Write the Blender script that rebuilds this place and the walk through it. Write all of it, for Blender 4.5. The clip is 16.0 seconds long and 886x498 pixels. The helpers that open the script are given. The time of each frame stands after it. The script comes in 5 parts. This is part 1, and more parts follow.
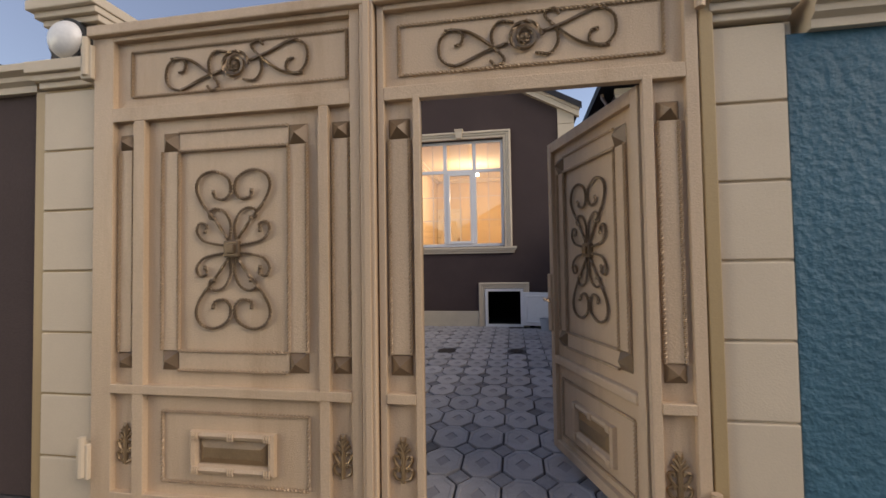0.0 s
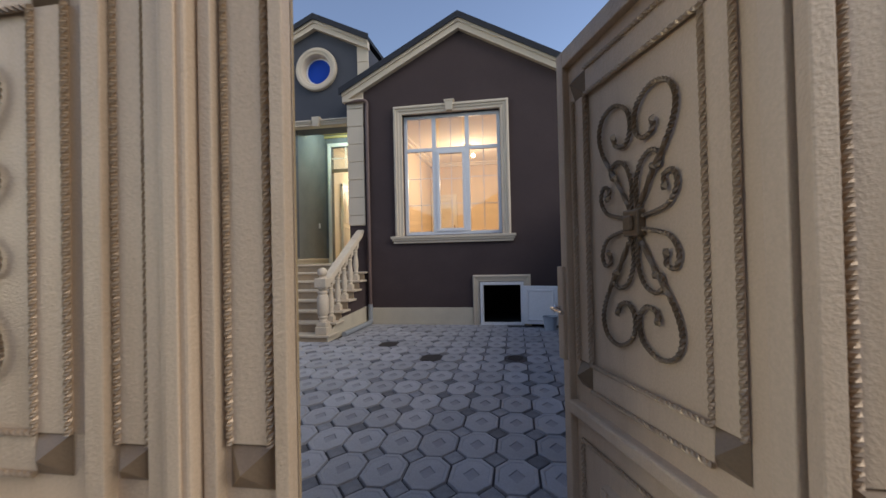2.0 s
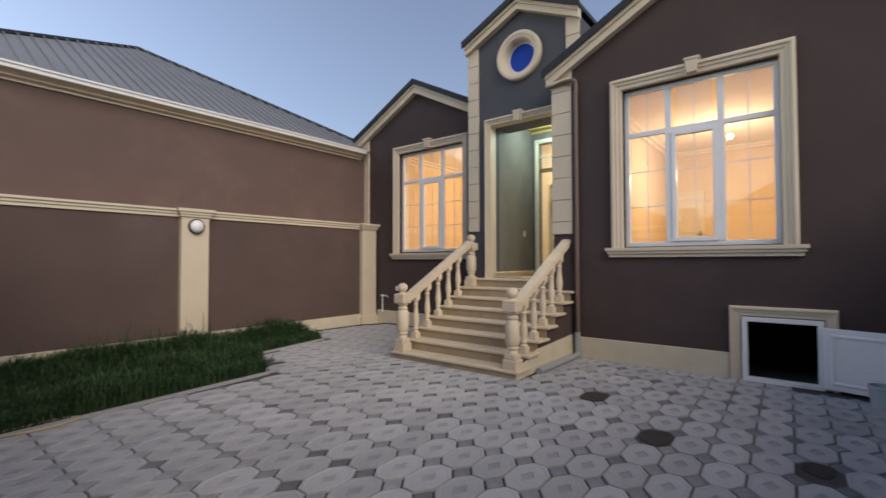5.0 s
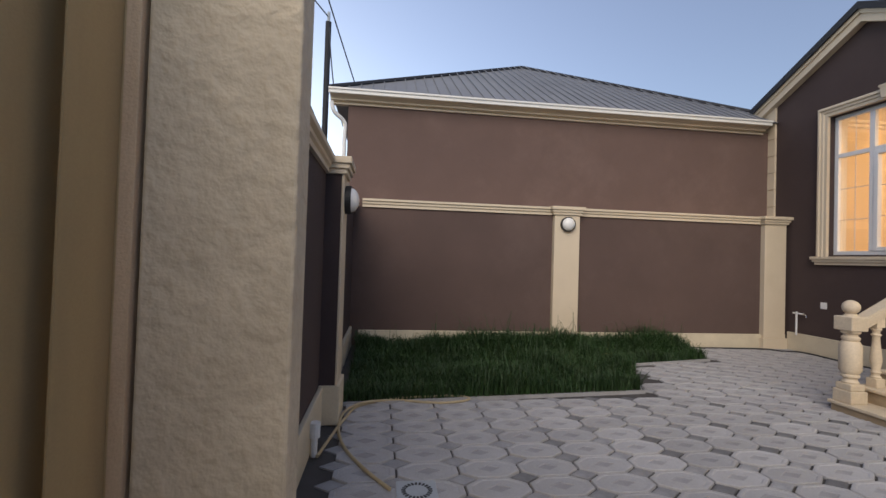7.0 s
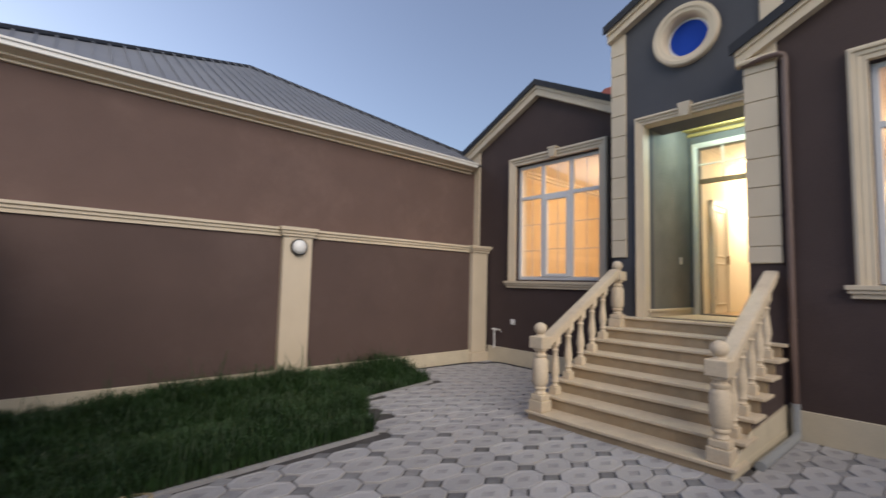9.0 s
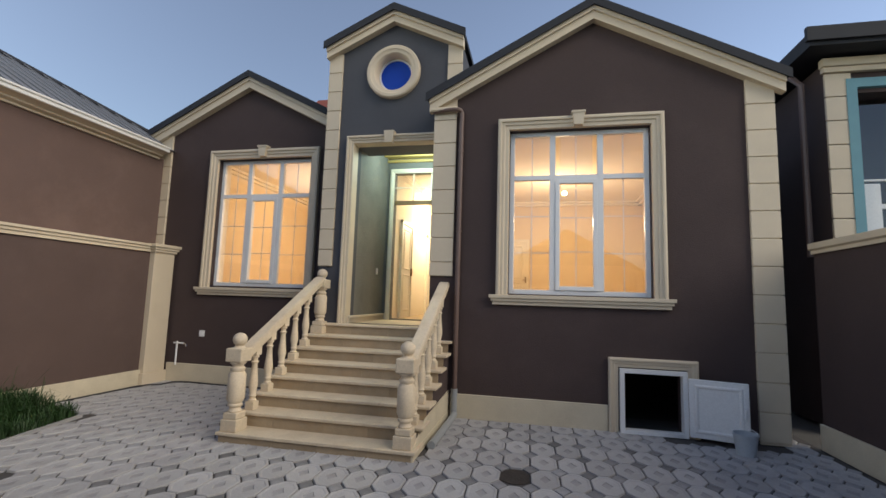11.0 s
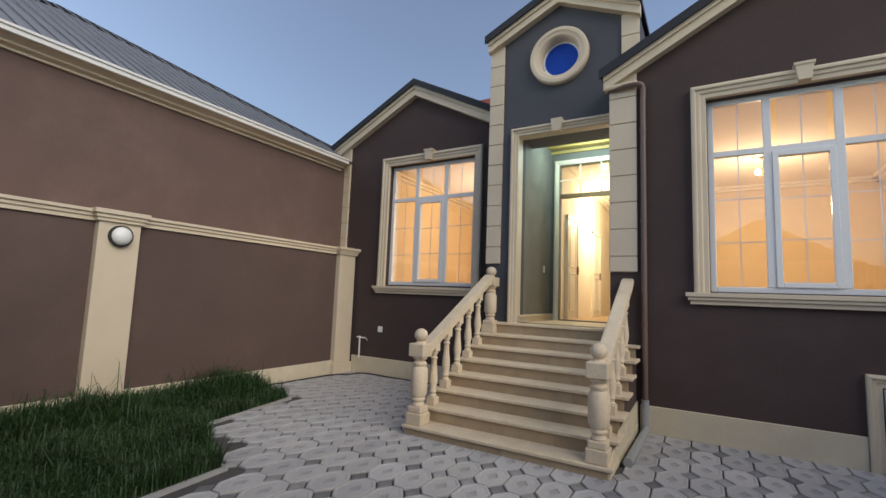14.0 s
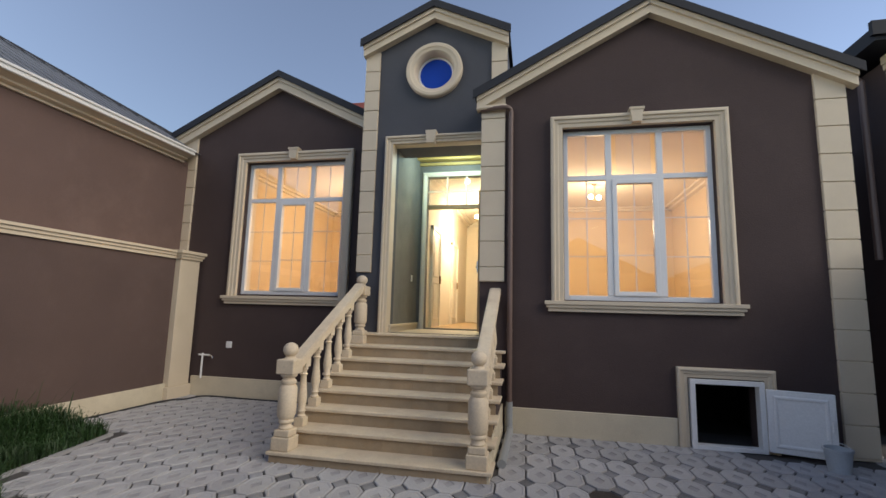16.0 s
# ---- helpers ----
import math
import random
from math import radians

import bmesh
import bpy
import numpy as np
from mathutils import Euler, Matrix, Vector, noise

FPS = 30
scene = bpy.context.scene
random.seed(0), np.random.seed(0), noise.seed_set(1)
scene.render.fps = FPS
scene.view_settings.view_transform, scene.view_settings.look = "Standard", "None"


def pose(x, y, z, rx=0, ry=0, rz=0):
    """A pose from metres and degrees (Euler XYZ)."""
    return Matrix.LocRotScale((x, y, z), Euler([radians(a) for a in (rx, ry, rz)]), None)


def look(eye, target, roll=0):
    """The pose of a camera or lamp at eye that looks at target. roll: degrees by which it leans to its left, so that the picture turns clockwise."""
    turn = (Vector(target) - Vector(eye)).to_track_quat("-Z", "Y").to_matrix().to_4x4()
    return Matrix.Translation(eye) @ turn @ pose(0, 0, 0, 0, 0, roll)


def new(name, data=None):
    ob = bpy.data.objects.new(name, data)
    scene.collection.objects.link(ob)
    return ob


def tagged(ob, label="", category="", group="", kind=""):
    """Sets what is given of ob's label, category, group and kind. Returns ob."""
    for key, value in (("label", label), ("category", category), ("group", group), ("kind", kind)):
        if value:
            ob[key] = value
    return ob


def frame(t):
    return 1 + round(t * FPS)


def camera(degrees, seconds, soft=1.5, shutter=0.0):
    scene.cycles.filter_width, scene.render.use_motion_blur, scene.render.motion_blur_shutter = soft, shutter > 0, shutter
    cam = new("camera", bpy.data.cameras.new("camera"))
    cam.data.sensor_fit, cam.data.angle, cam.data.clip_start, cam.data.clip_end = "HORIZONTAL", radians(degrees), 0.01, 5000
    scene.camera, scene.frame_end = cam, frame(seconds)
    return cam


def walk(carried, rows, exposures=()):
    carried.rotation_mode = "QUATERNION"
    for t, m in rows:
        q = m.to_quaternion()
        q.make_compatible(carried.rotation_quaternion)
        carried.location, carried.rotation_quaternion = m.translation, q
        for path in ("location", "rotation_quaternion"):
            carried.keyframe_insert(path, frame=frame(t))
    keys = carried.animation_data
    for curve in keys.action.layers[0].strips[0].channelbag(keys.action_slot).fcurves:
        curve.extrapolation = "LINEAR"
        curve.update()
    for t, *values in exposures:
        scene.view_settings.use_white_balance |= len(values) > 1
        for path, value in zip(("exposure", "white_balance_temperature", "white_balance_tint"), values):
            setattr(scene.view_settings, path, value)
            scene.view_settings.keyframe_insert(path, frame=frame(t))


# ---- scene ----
cam = camera(89.2, 16.0, shutter=0.3)
PATH = [
    (0, (0.463, -0.124, 1.36), (0.119, 1.846, 1.427), -0.9),
    (0.5, (0.423, 0.229, 1.346), (0.062, 2.195, 1.406), -0.9),
    (1, (0.415, 0.511, 1.335), (0.059, 2.479, 1.384), -0.9),
    (1.5, (0.466, 0.859, 1.332), (0.116, 2.828, 1.37), -1.0),
    (2, (0.5, 1.126, 1.342), (0.146, 3.094, 1.368), -1.3),
    (2.5, (0.455, 1.49, 1.374), (0.1, 3.459, 1.39), -1.1),
    (3, (0.398, 1.739, 1.422), (0.032, 3.704, 1.442), -1.2),
    (5.3, (0.244, 2.77, 1.524), (-1.193, 4.16, 1.587), 0.7),
    (5.5, (0.15, 2.804, 1.509), (-1.413, 4.05, 1.575), 1.3),
    (6, (-0.035, 2.928, 1.5), (-1.919, 3.598, 1.546), 1.9),
    (6.5, (-0.238, 3.0, 1.493), (-2.222, 3.253, 1.525), 1.9),
    (7, (-0.523, 3.002, 1.492), (-2.506, 3.256, 1.531), 1.8),
    (7.5, (-0.753, 3.006, 1.512), (-2.724, 3.342, 1.56), 1.5),
    (8, (-0.96, 3.101, 1.54), (-2.89, 3.623, 1.602), 1.0),
    (8.5, (-1.119, 3.209, 1.603), (-2.923, 4.067, 1.704), 0.4),
    (9, (-1.214, 3.281, 1.641), (-2.727, 4.581, 1.791), 1.4),
    (9.5, (-1.301, 3.322, 1.64), (-2.385, 4.993, 1.83), 1.7),
    (10, (-1.327, 3.316, 1.669), (-2.072, 5.16, 1.878), 1.2),
    (10.2, (-1.332, 3.334, 1.668), (-1.969, 5.217, 1.883), 1.1),
    (12.3, (-1.485, 3.164, 1.565), (-1.831, 5.122, 1.783), 2.0),
    (12.5, (-1.509, 3.165, 1.556), (-2.0, 5.094, 1.753), 2.3),
    (13, (-1.598, 3.194, 1.527), (-2.409, 5.014, 1.691), 2.7),
    (13.5, (-1.683, 3.344, 1.525), (-2.678, 5.071, 1.695), 2.2),
    (14, (-1.79, 3.462, 1.564), (-2.81, 5.17, 1.772), 2.2),
    (14.5, (-1.859, 3.515, 1.613), (-2.751, 5.286, 1.877), 1.9),
    (15, (-1.986, 3.536, 1.611), (-2.562, 5.428, 1.909), 1.1),
    (15.5, (-2.079, 3.511, 1.564), (-2.441, 5.457, 1.854), 0.9),
    (16, (-2.169, 3.477, 1.563), (-2.57, 5.418, 1.831), 1.5),
]
# stops, kelvin and tint of the camera's own adjustment
EXPOSURES = ((0.0, 1.25, 7300, 11), (1.5, 1.12, 6500, 7), (3.0, 1.3, 6000, 5), (5.5, 1.35, 7000, 7), (8.0, 1.38, 6800, 7), (10.0, 1.3, 6800, 7), (12.5, 1.41, 7000, -5), (14.0, 1.33, 6700, 3), (16.0, 1.3, 6700, 4))
walk(cam, [(t, look(eye, target, roll)) for t, eye, target, roll in PATH], EXPOSURES)

# ---- world, light ----
world = bpy.data.worlds.new("dusk_world")
scene.world = world
world.use_nodes = True
wn = world.node_tree
sky = wn.nodes.new("ShaderNodeTexSky")
sky.sky_type = 'NISHITA'
sky.sun_disc = False
sky.sun_elevation = radians(6.0)
sky.sun_rotation = radians(238)
sky.altitude = 0
sky.air_density = 1.0
sky.dust_density = 1.0
sky.ozone_density = 4.0
haze = wn.nodes.new("ShaderNodeHueSaturation")   # thin evening haze greys the blue
haze.inputs["Saturation"].default_value = 0.68
haze.inputs["Hue"].default_value = 0.512
wn.links.new(sky.outputs[0], haze.inputs["Color"])
wn.links.new(haze.outputs[0], wn.nodes["Background"].inputs[0])
wn.nodes["Background"].inputs[1].default_value = 0.15

sun_data = bpy.data.lights.new("dusk_glow", 'SUN')
sun_data.energy = 1.0
sun_data.angle = radians(50)
sun_data.color = (1.0, 0.88, 0.78)
sun_ob = new("dusk_glow", sun_data)
sun_ob.matrix_world = look((18, -7, 13), (0, 0, 0))


def point_lamp(name, place, watts, colour, size=0.08):
    data = bpy.data.lights.new(name, 'POINT')
    data.energy, data.color, data.shadow_soft_size = watts, colour, size
    ob = new(name, data)
    ob.location = place
    return ob


WARM = (1.0, 0.75, 0.52)
point_lamp("right_room_light", (-0.9, 13.3, 3.35), 42, WARM)
point_lamp("left_room_light", (-5.9, 13.3, 3.35), 40, WARM)
point_lamp("hall_light", (-3.5, 14.3, 3.5), 75, (1.0, 0.80, 0.55), 0.2)
point_lamp("porch_light", (-3.55, 10.95, 4.22), 18, (0.68, 0.95, 1.0), 0.05)


# ---- mesh helpers ----
class Shape:
    """Collects vertices and faces of one mesh."""
    def __init__(self):
        self.v, self.f = [], []

    def add(self, verts, faces):
        n = len(self.v)
        self.v += [tuple(p) for p in verts]
        self.f += [tuple(i + n for i in face) for face in faces]
        return self

    def box(self, x0, x1, y0, y1, z0, z1):
        return self.add([(x, y, z) for x in (x0, x1) for y in (y0, y1) for z in (z0, z1)],
                        [(0, 1, 3, 2), (4, 6, 7, 5), (0, 4, 5, 1), (2, 3, 7, 6), (0, 2, 6, 4), (1, 5, 7, 3)])

    def soft_box(self, x0, x1, y0, y1, z0, z1, b=0.008):
        bm = bmesh.new()
        bmesh.ops.create_cube(bm, size=1, matrix=Matrix.Translation(((x0 + x1) / 2, (y0 + y1) / 2, (z0 + z1) / 2)) @ Matrix.Diagonal((x1 - x0, y1 - y0, z1 - z0, 1)))
        bmesh.ops.bevel(bm, geom=bm.edges[:], offset=b, segments=2, profile=0.5, affect='EDGES')
        bm.verts.index_update()
        self.add([v.co for v in bm.verts], [[v.index for v in f.verts] for f in bm.faces])
        bm.free()
        return self

    def prism(self, poly, y0, y1, axis="y"):
        """A polygon in x,z (or y,z for axis x; x,y for axis z) extruded along the axis."""
        def p(a, b, c):
            return {"y": (a, c, b), "x": (c, a, b), "z": (a, b, c)}[axis]
        n = len(poly)
        verts = [p(a, b, y0) for a, b in poly] + [p(a, b, y1) for a, b in poly]
        return self.add(verts, [tuple(range(n)), tuple(range(2 * n - 1, n - 1, -1))] + [(i, (i + 1) % n, n + (i + 1) % n, n + i) for i in range(n)])

    def lathe(self, profile, x, y, z, n=20):
        verts, faces = [], []
        for r, h in profile:
            verts += [(x + r * math.cos(2 * math.pi * k / n), y + r * math.sin(2 * math.pi * k / n), z + h) for k in range(n)]
        for i in range(len(profile) - 1):
            faces += [(i * n + k, i * n + (k + 1) % n, (i + 1) * n + (k + 1) % n, (i + 1) * n + k) for k in range(n)]
        faces += [tuple(range(n - 1, -1, -1)), tuple(range((len(profile) - 1) * n, len(profile) * n))]
        return self.add(verts, faces)

    def tube(self, pts, r, n=8, twist=0.0, closed=False):
        """A tube along points; twist: radians a metre, for twisted square bar (n = 4)."""
        pts = [Vector(p) for p in pts]
        m = len(pts)
        verts, faces, side, run = [], [], None, 0.0
        for i, p in enumerate(pts):
            a, b = pts[max(i - 1, 0)], pts[min(i + 1, m - 1)]
            d = (b - a).normalized() if (b - a).length > 1e-9 else Vector((0, 0, 1))
            if side is None:
                side = d.orthogonal().normalized()
            side = (side - d * side.dot(d)).normalized()
            up = d.cross(side)
            if i:
                run += (p - pts[i - 1]).length
            rr = r[i] if isinstance(r, (list, tuple)) else r
            for k in range(n):
                ang = 2 * math.pi * k / n + twist * run
                verts.append(p + side * (rr * math.cos(ang)) + up * (rr * math.sin(ang)))
        for i in range(m - 1):
            faces += [(i * n + k, i * n + (k + 1) % n, (i + 1) * n + (k + 1) % n, (i + 1) * n + k) for k in range(n)]
        faces += [tuple(range(n - 1, -1, -1)), tuple(range((m - 1) * n, m * n))]
        return self.add(verts, faces)

    def rope(self, a, b, r=0.0098):
        a, b = Vector(a), Vector(b)
        m = max(2, int((b - a).length / 0.009))
        return self.tube([a.lerp(b, i / m) for i in range(m + 1)], r, 4, twist=72)

    def rope_rect(self, x0, x1, z0, z1, y, r=0.0098):
        for a, b in (((x0, z0), (x1, z0)), ((x1, z0), (x1, z1)), ((x1, z1), (x0, z1)), ((x0, z1), (x0, z0))):
            self.rope((a[0], y, a[1]), (b[0], y, b[1]), r)
        return self

    def pyramid(self, x0, x1, z0, z1, y, h):
        cx, cz = (x0 + x1) / 2, (z0 + z1) / 2
        return self.add([(x0, y, z0), (x1, y, z0), (x1, y, z1), (x0, y, z1), (cx, y - h, cz)], [(0, 1, 4), (1, 2, 4), (2, 3, 4), (3, 0, 4), (3, 2, 1, 0)])

    def surround(self, x0, x1, z0, z1, y, profile, bottom=False):
        """A mitred moulding round an opening: profile of (distance in from the outer edge, height off the wall)."""
        rings = []
        for o, d in profile:
            zb = z0 + o if bottom else z0
            rings.append([(x0 + o, y - d, zb), (x0 + o, y - d, z1 - o), (x1 - o, y - d, z1 - o), (x1 - o, y - d, zb)])
        verts = [p for ring in rings for p in ring]
        faces = []
        for i in range(len(rings) - 1):
            for k in range(4 if bottom else 3):
                faces.append((i * 4 + k, i * 4 + (k + 1) % 4, i * 4 + 4 + (k + 1) % 4, i * 4 + 4 + k))
        if not bottom:
            m = len(rings)
            faces += [tuple(i * 4 for i in range(m)), tuple(i * 4 + 3 for i in range(m - 1, -1, -1))]
        return self.add(verts, faces)

    def mesh(self, name, smooth=False):
        me = bpy.data.meshes.new(name)
        me.from_pydata(self.v, [], self.f)
        me.validate()
        bm = bmesh.new()
        bm.from_mesh(me)
        bmesh.ops.recalc_face_normals(bm, faces=bm.faces)
        bm.to_mesh(me)
        bm.free()
        if smooth:
            me.polygons.foreach_set("use_smooth", [True] * len(me.polygons))
            try:
                me.set_sharp_from_angle(angle=radians(40))
            except AttributeError:
                pass
        return me


def part(name, shape, material, parent=None, label="", smooth=False):
    me = shape.mesh(name, smooth)
    me.materials.append(material)
    ob = new(name, me)
    if parent is not None:
        ob.parent = parent
    if label:
        ob["label"] = label
    return ob


def thing(name, label, category, group="", m=None):
    ob = new(name)
    ob.empty_display_size = 0.1
    if m is not None:
        ob.matrix_basis = m
    return tagged(ob, label, category, group)


def structure(name, shape, material, label="", category="", parent=None, smooth=False):
    ob = part(name, shape, material, parent, "", smooth)
    return tagged(ob, label, category, "", "structure")


def wall_grid(shape, x0, x1, z0, z1, y0, y1, holes, axis="y"):
    """A wall in x,z (y,z for axis x) with rectangular holes through it: one closed mesh."""
    xs = sorted({x0, x1, *[c for h in holes for c in h[:2] if x0 < c < x1]})
    zs = sorted({z0, z1, *[c for h in holes for c in h[2:] if z0 < c < z1]})

    def solid(i, j):
        if not (0 <= i < len(xs) - 1 and 0 <= j < len(zs) - 1):
            return False
        cx, cz = (xs[i] + xs[i + 1]) / 2, (zs[j] + zs[j + 1]) / 2
        return not any(h[0] < cx < h[1] and h[2] < cz < h[3] for h in holes)

    def p(a, b, c):
        return (a, c, b) if axis == "y" else (c, a, b)
    for i in range(len(xs) - 1):
        for j in range(len(zs) - 1):
            if not solid(i, j):
                continue
            a, b, c, d = xs[i], xs[i + 1], zs[j], zs[j + 1]
            shape.add([p(a, c, y0), p(b, c, y0), p(b, d, y0), p(a, d, y0)], [(0, 1, 2, 3)])
            shape.add([p(a, c, y1), p(b, c, y1), p(b, d, y1), p(a, d, y1)], [(3, 2, 1, 0)])
            for di, dj, q in ((-1, 0, ((a, c), (a, d))), (1, 0, ((b, c), (b, d))), (0, -1, ((a, c), (b, c))), (0, 1, ((a, d), (b, d)))):
                if not solid(i + di, j + dj):
                    (e, f), (g, h) = q
                    shape.add([p(e, f, y0), p(g, h, y0), p(g, h, y1), p(e, f, y1)], [(0, 1, 2, 3)])
    return shape


def smooth_path(points, steps=8):
    pts = [Vector(p) for p in points]
    out = []
    for i in range(len(pts) - 1):
        a, b, c, d = pts[max(i - 1, 0)], pts[i], pts[i + 1], pts[min(i + 2, len(pts) - 1)]
        for k in range(steps):
            t = k / steps
            out.append(0.5 * ((2 * b) + (c - a) * t + (2 * a - 5 * b + 4 * c - d) * t * t + (3 * b - a - 3 * c + d) * t ** 3))
    return out + [pts[-1]]


# ---- materials ----
def material(name, base, rough=0.7, metal=0.0, vary=0.12, scale=3.0, bump=0.15, grain=60.0, fine=0.06, stain=None, stain_amount=0.0, per_object=0.0, streak=False, bump_distance=0.01):
    m = bpy.data.materials.new(name)
    m.use_nodes = True
    nt = m.node_tree
    N, L = nt.nodes, nt.links
    bsdf = N["Principled BSDF"]
    tc = N.new("ShaderNodeTexCoord")
    mp = N.new("ShaderNodeMapping")
    if streak:
        mp.inputs["Scale"].default_value = (1, 1, 0.15)
    L.new(tc.outputs["Object"], mp.inputs["Vector"])
    big = N.new("ShaderNodeTexNoise")
    big.inputs["Scale"].default_value = scale
    big.inputs["Detail"].default_value = 6
    big.inputs["Roughness"].default_value = 0.6
    L.new(mp.outputs[0], big.inputs["Vector"])
    small = N.new("ShaderNodeTexNoise")
    small.inputs["Scale"].default_value = grain
    small.inputs["Detail"].default_value = 3
    L.new(tc.outputs["Object"], small.inputs["Vector"])

    def scaled(socket, amount):
        r = N.new("ShaderNodeMapRange")
        r.inputs["From Min"].default_value, r.inputs["From Max"].default_value = 0.25, 0.75
        r.inputs["To Min"].default_value, r.inputs["To Max"].default_value = 1 - amount, 1 + amount
        L.new(socket, r.inputs["Value"])
        return r.outputs[0]

    def times(a, b):
        k = N.new("ShaderNodeMath")
        k.operation = 'MULTIPLY'
        L.new(a, k.inputs[0])
        L.new(b, k.inputs[1])
        return k.outputs[0]
    f = times(scaled(big.outputs["Fac"], vary), scaled(small.outputs["Fac"], fine))
    if per_object:
        oi = N.new("ShaderNodeObjectInfo")
        r = N.new("ShaderNodeMapRange")
        r.inputs["To Min"].default_value, r.inputs["To Max"].default_value = 1 - per_object, 1 + per_object
        L.new(oi.outputs["Random"], r.inputs["Value"])
        f = times(f, r.outputs[0])
    mul = N.new("ShaderNodeVectorMath")
    mul.operation = 'SCALE'
    if stain is not None:
        third = N.new("ShaderNodeTexNoise")
        third.inputs["Scale"].default_value = scale * 0.55
        third.inputs["Detail"].default_value = 8
        third.inputs["Roughness"].default_value = 0.7
        L.new(mp.outputs[0], third.inputs["Vector"])
        ramp = N.new("ShaderNodeMapRange")
        ramp.inputs["From Min"].default_value, ramp.inputs["From Max"].default_value = 0.5, 0.72
        ramp.inputs["To Max"].default_value = stain_amount
        L.new(third.outputs["Fac"], ramp.inputs["Value"])
        mix = N.new("ShaderNodeMix")
        mix.data_type = 'RGBA'
        mix.inputs["A"].default_value = (*base, 1)
        mix.inputs["B"].default_value = (*stain, 1)
        L.new(ramp.outputs[0], mix.inputs["Factor"])
        L.new(mix.outputs["Result"], mul.inputs[0])
    else:
        mul.inputs[0].default_value = base
    L.new(f, mul.inputs["Scale"])
    L.new(mul.outputs[0], bsdf.inputs["Base Color"])
    bsdf.inputs["Roughness"].default_value = rough
    bsdf.inputs["Metallic"].default_value = metal
    if bump:
        bp = N.new("ShaderNodeBump")
        bp.inputs["Strength"].default_value = bump
        bp.inputs["Distance"].default_value = bump_distance
        L.new(small.outputs["Fac"], bp.inputs["Height"])
        L.new(bp.outputs[0], bsdf.inputs["Normal"])
    return m


def glass_material(name, tint=(1, 1, 1)):
    m = bpy.data.materials.new(name)
    m.use_nodes = True
    N, L = m.node_tree.nodes, m.node_tree.links
    N.remove(N["Principled BSDF"])
    tr, gl, lw, mx = N.new("ShaderNodeBsdfTransparent"), N.new("ShaderNodeBsdfGlossy"), N.new("ShaderNodeLayerWeight"), N.new("ShaderNodeMixShader")
    tr.inputs[0].default_value = (*tint, 1)
    gl.inputs["Roughness"].default_value = 0.0
    lw.inputs["Blend"].default_value = 0.5
    pw, sc = N.new("ShaderNodeMath"), N.new("ShaderNodeMath")
    pw.operation, sc.operation = 'POWER', 'MULTIPLY_ADD'
    pw.inputs[1].default_value = 4.0
    sc.inputs[1].default_value, sc.inputs[2].default_value = 0.85, 0.085
    L.new(lw.outputs["Facing"], pw.inputs[0])
    L.new(pw.outputs[0], sc.inputs[0])
    L.new(sc.outputs[0], mx.inputs[0])
    L.new(tr.outputs[0], mx.inputs[1])
    L.new(gl.outputs[0], mx.inputs[2])
    L.new(mx.outputs[0], N["Material Output"].inputs["Surface"])
    return m


def glow_material(name, colour, strength):
    m = bpy.data.materials.new(name)
    m.use_nodes = True
    b = m.node_tree.nodes["Principled BSDF"]
    b.inputs["Base Color"].default_value = (*colour, 1)
    b.inputs["Emission Color"].default_value = (*colour, 1)
    b.inputs["Emission Strength"].default_value = strength
    return m


BROWN = material("brown_plaster", (0.062, 0.041, 0.039), 0.85, vary=0.10, scale=1.2, bump=0.35, grain=90, fine=0.08, stain=(0.095, 0.066, 0.061), stain_amount=0.35)
BROWN_M = material("red_brown_plaster", (0.098, 0.064, 0.056), 0.88, vary=0.10, scale=1.1, bump=0.35, grain=90, fine=0.08, stain=(0.145, 0.10, 0.087), stain_amount=0.45)
BROWN_L = material("weathered_brown_plaster", (0.13, 0.084, 0.072), 0.9, vary=0.10, scale=1.0, bump=0.35, grain=90, fine=0.06, stain=(0.20, 0.135, 0.115), stain_amount=0.5)
SLATE = material("slate_grey_plaster", (0.075, 0.078, 0.092), 0.85, vary=0.08, scale=1.5, bump=0.35, grain=90, fine=0.08)
CREAM = material("cream_paint", (0.63, 0.535, 0.405), 0.6, vary=0.05, scale=2.0, bump=0.12, grain=120, fine=0.03, stain=(0.58, 0.49, 0.35), stain_amount=0.4)
ROUGH_CREAM = material("rough_cream_plaster", (0.56, 0.48, 0.36), 0.75, vary=0.10, scale=4.0, bump=0.9, grain=17, fine=0.06, stain=(0.44, 0.37, 0.28), stain_amount=0.5, bump_distance=0.02)
PLINTH = material("plinth_cream", (0.60, 0.53, 0.40), 0.75, vary=0.08, scale=3.0, bump=0.3, grain=70, fine=0.05, stain=(0.42, 0.36, 0.27), stain_amount=0.5)
LIMESTONE = material("limestone", (0.63, 0.53, 0.395), 0.65, vary=0.10, scale=6.0, bump=0.25, grain=55, fine=0.08, stain=(0.48, 0.36, 0.25), stain_amount=0.5, per_object=0.05)
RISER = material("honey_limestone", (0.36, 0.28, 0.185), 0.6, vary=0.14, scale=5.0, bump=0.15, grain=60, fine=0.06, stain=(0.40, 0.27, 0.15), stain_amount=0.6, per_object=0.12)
GATE = material("gate_paint", (0.60, 0.455, 0.312), 0.46, vary=0.07, scale=5.0, bump=0.3, grain=120, fine=0.07, stain=(0.42, 0.28, 0.16), stain_amount=0.65, streak=True)
GATE_BACK = material("gate_back_sheet", (0.43, 0.315, 0.165), 0.5, vary=0.10, scale=3.0, bump=0.1, grain=120, fine=0.04, stain=(0.33, 0.235, 0.12), stain_amount=0.5, streak=True)
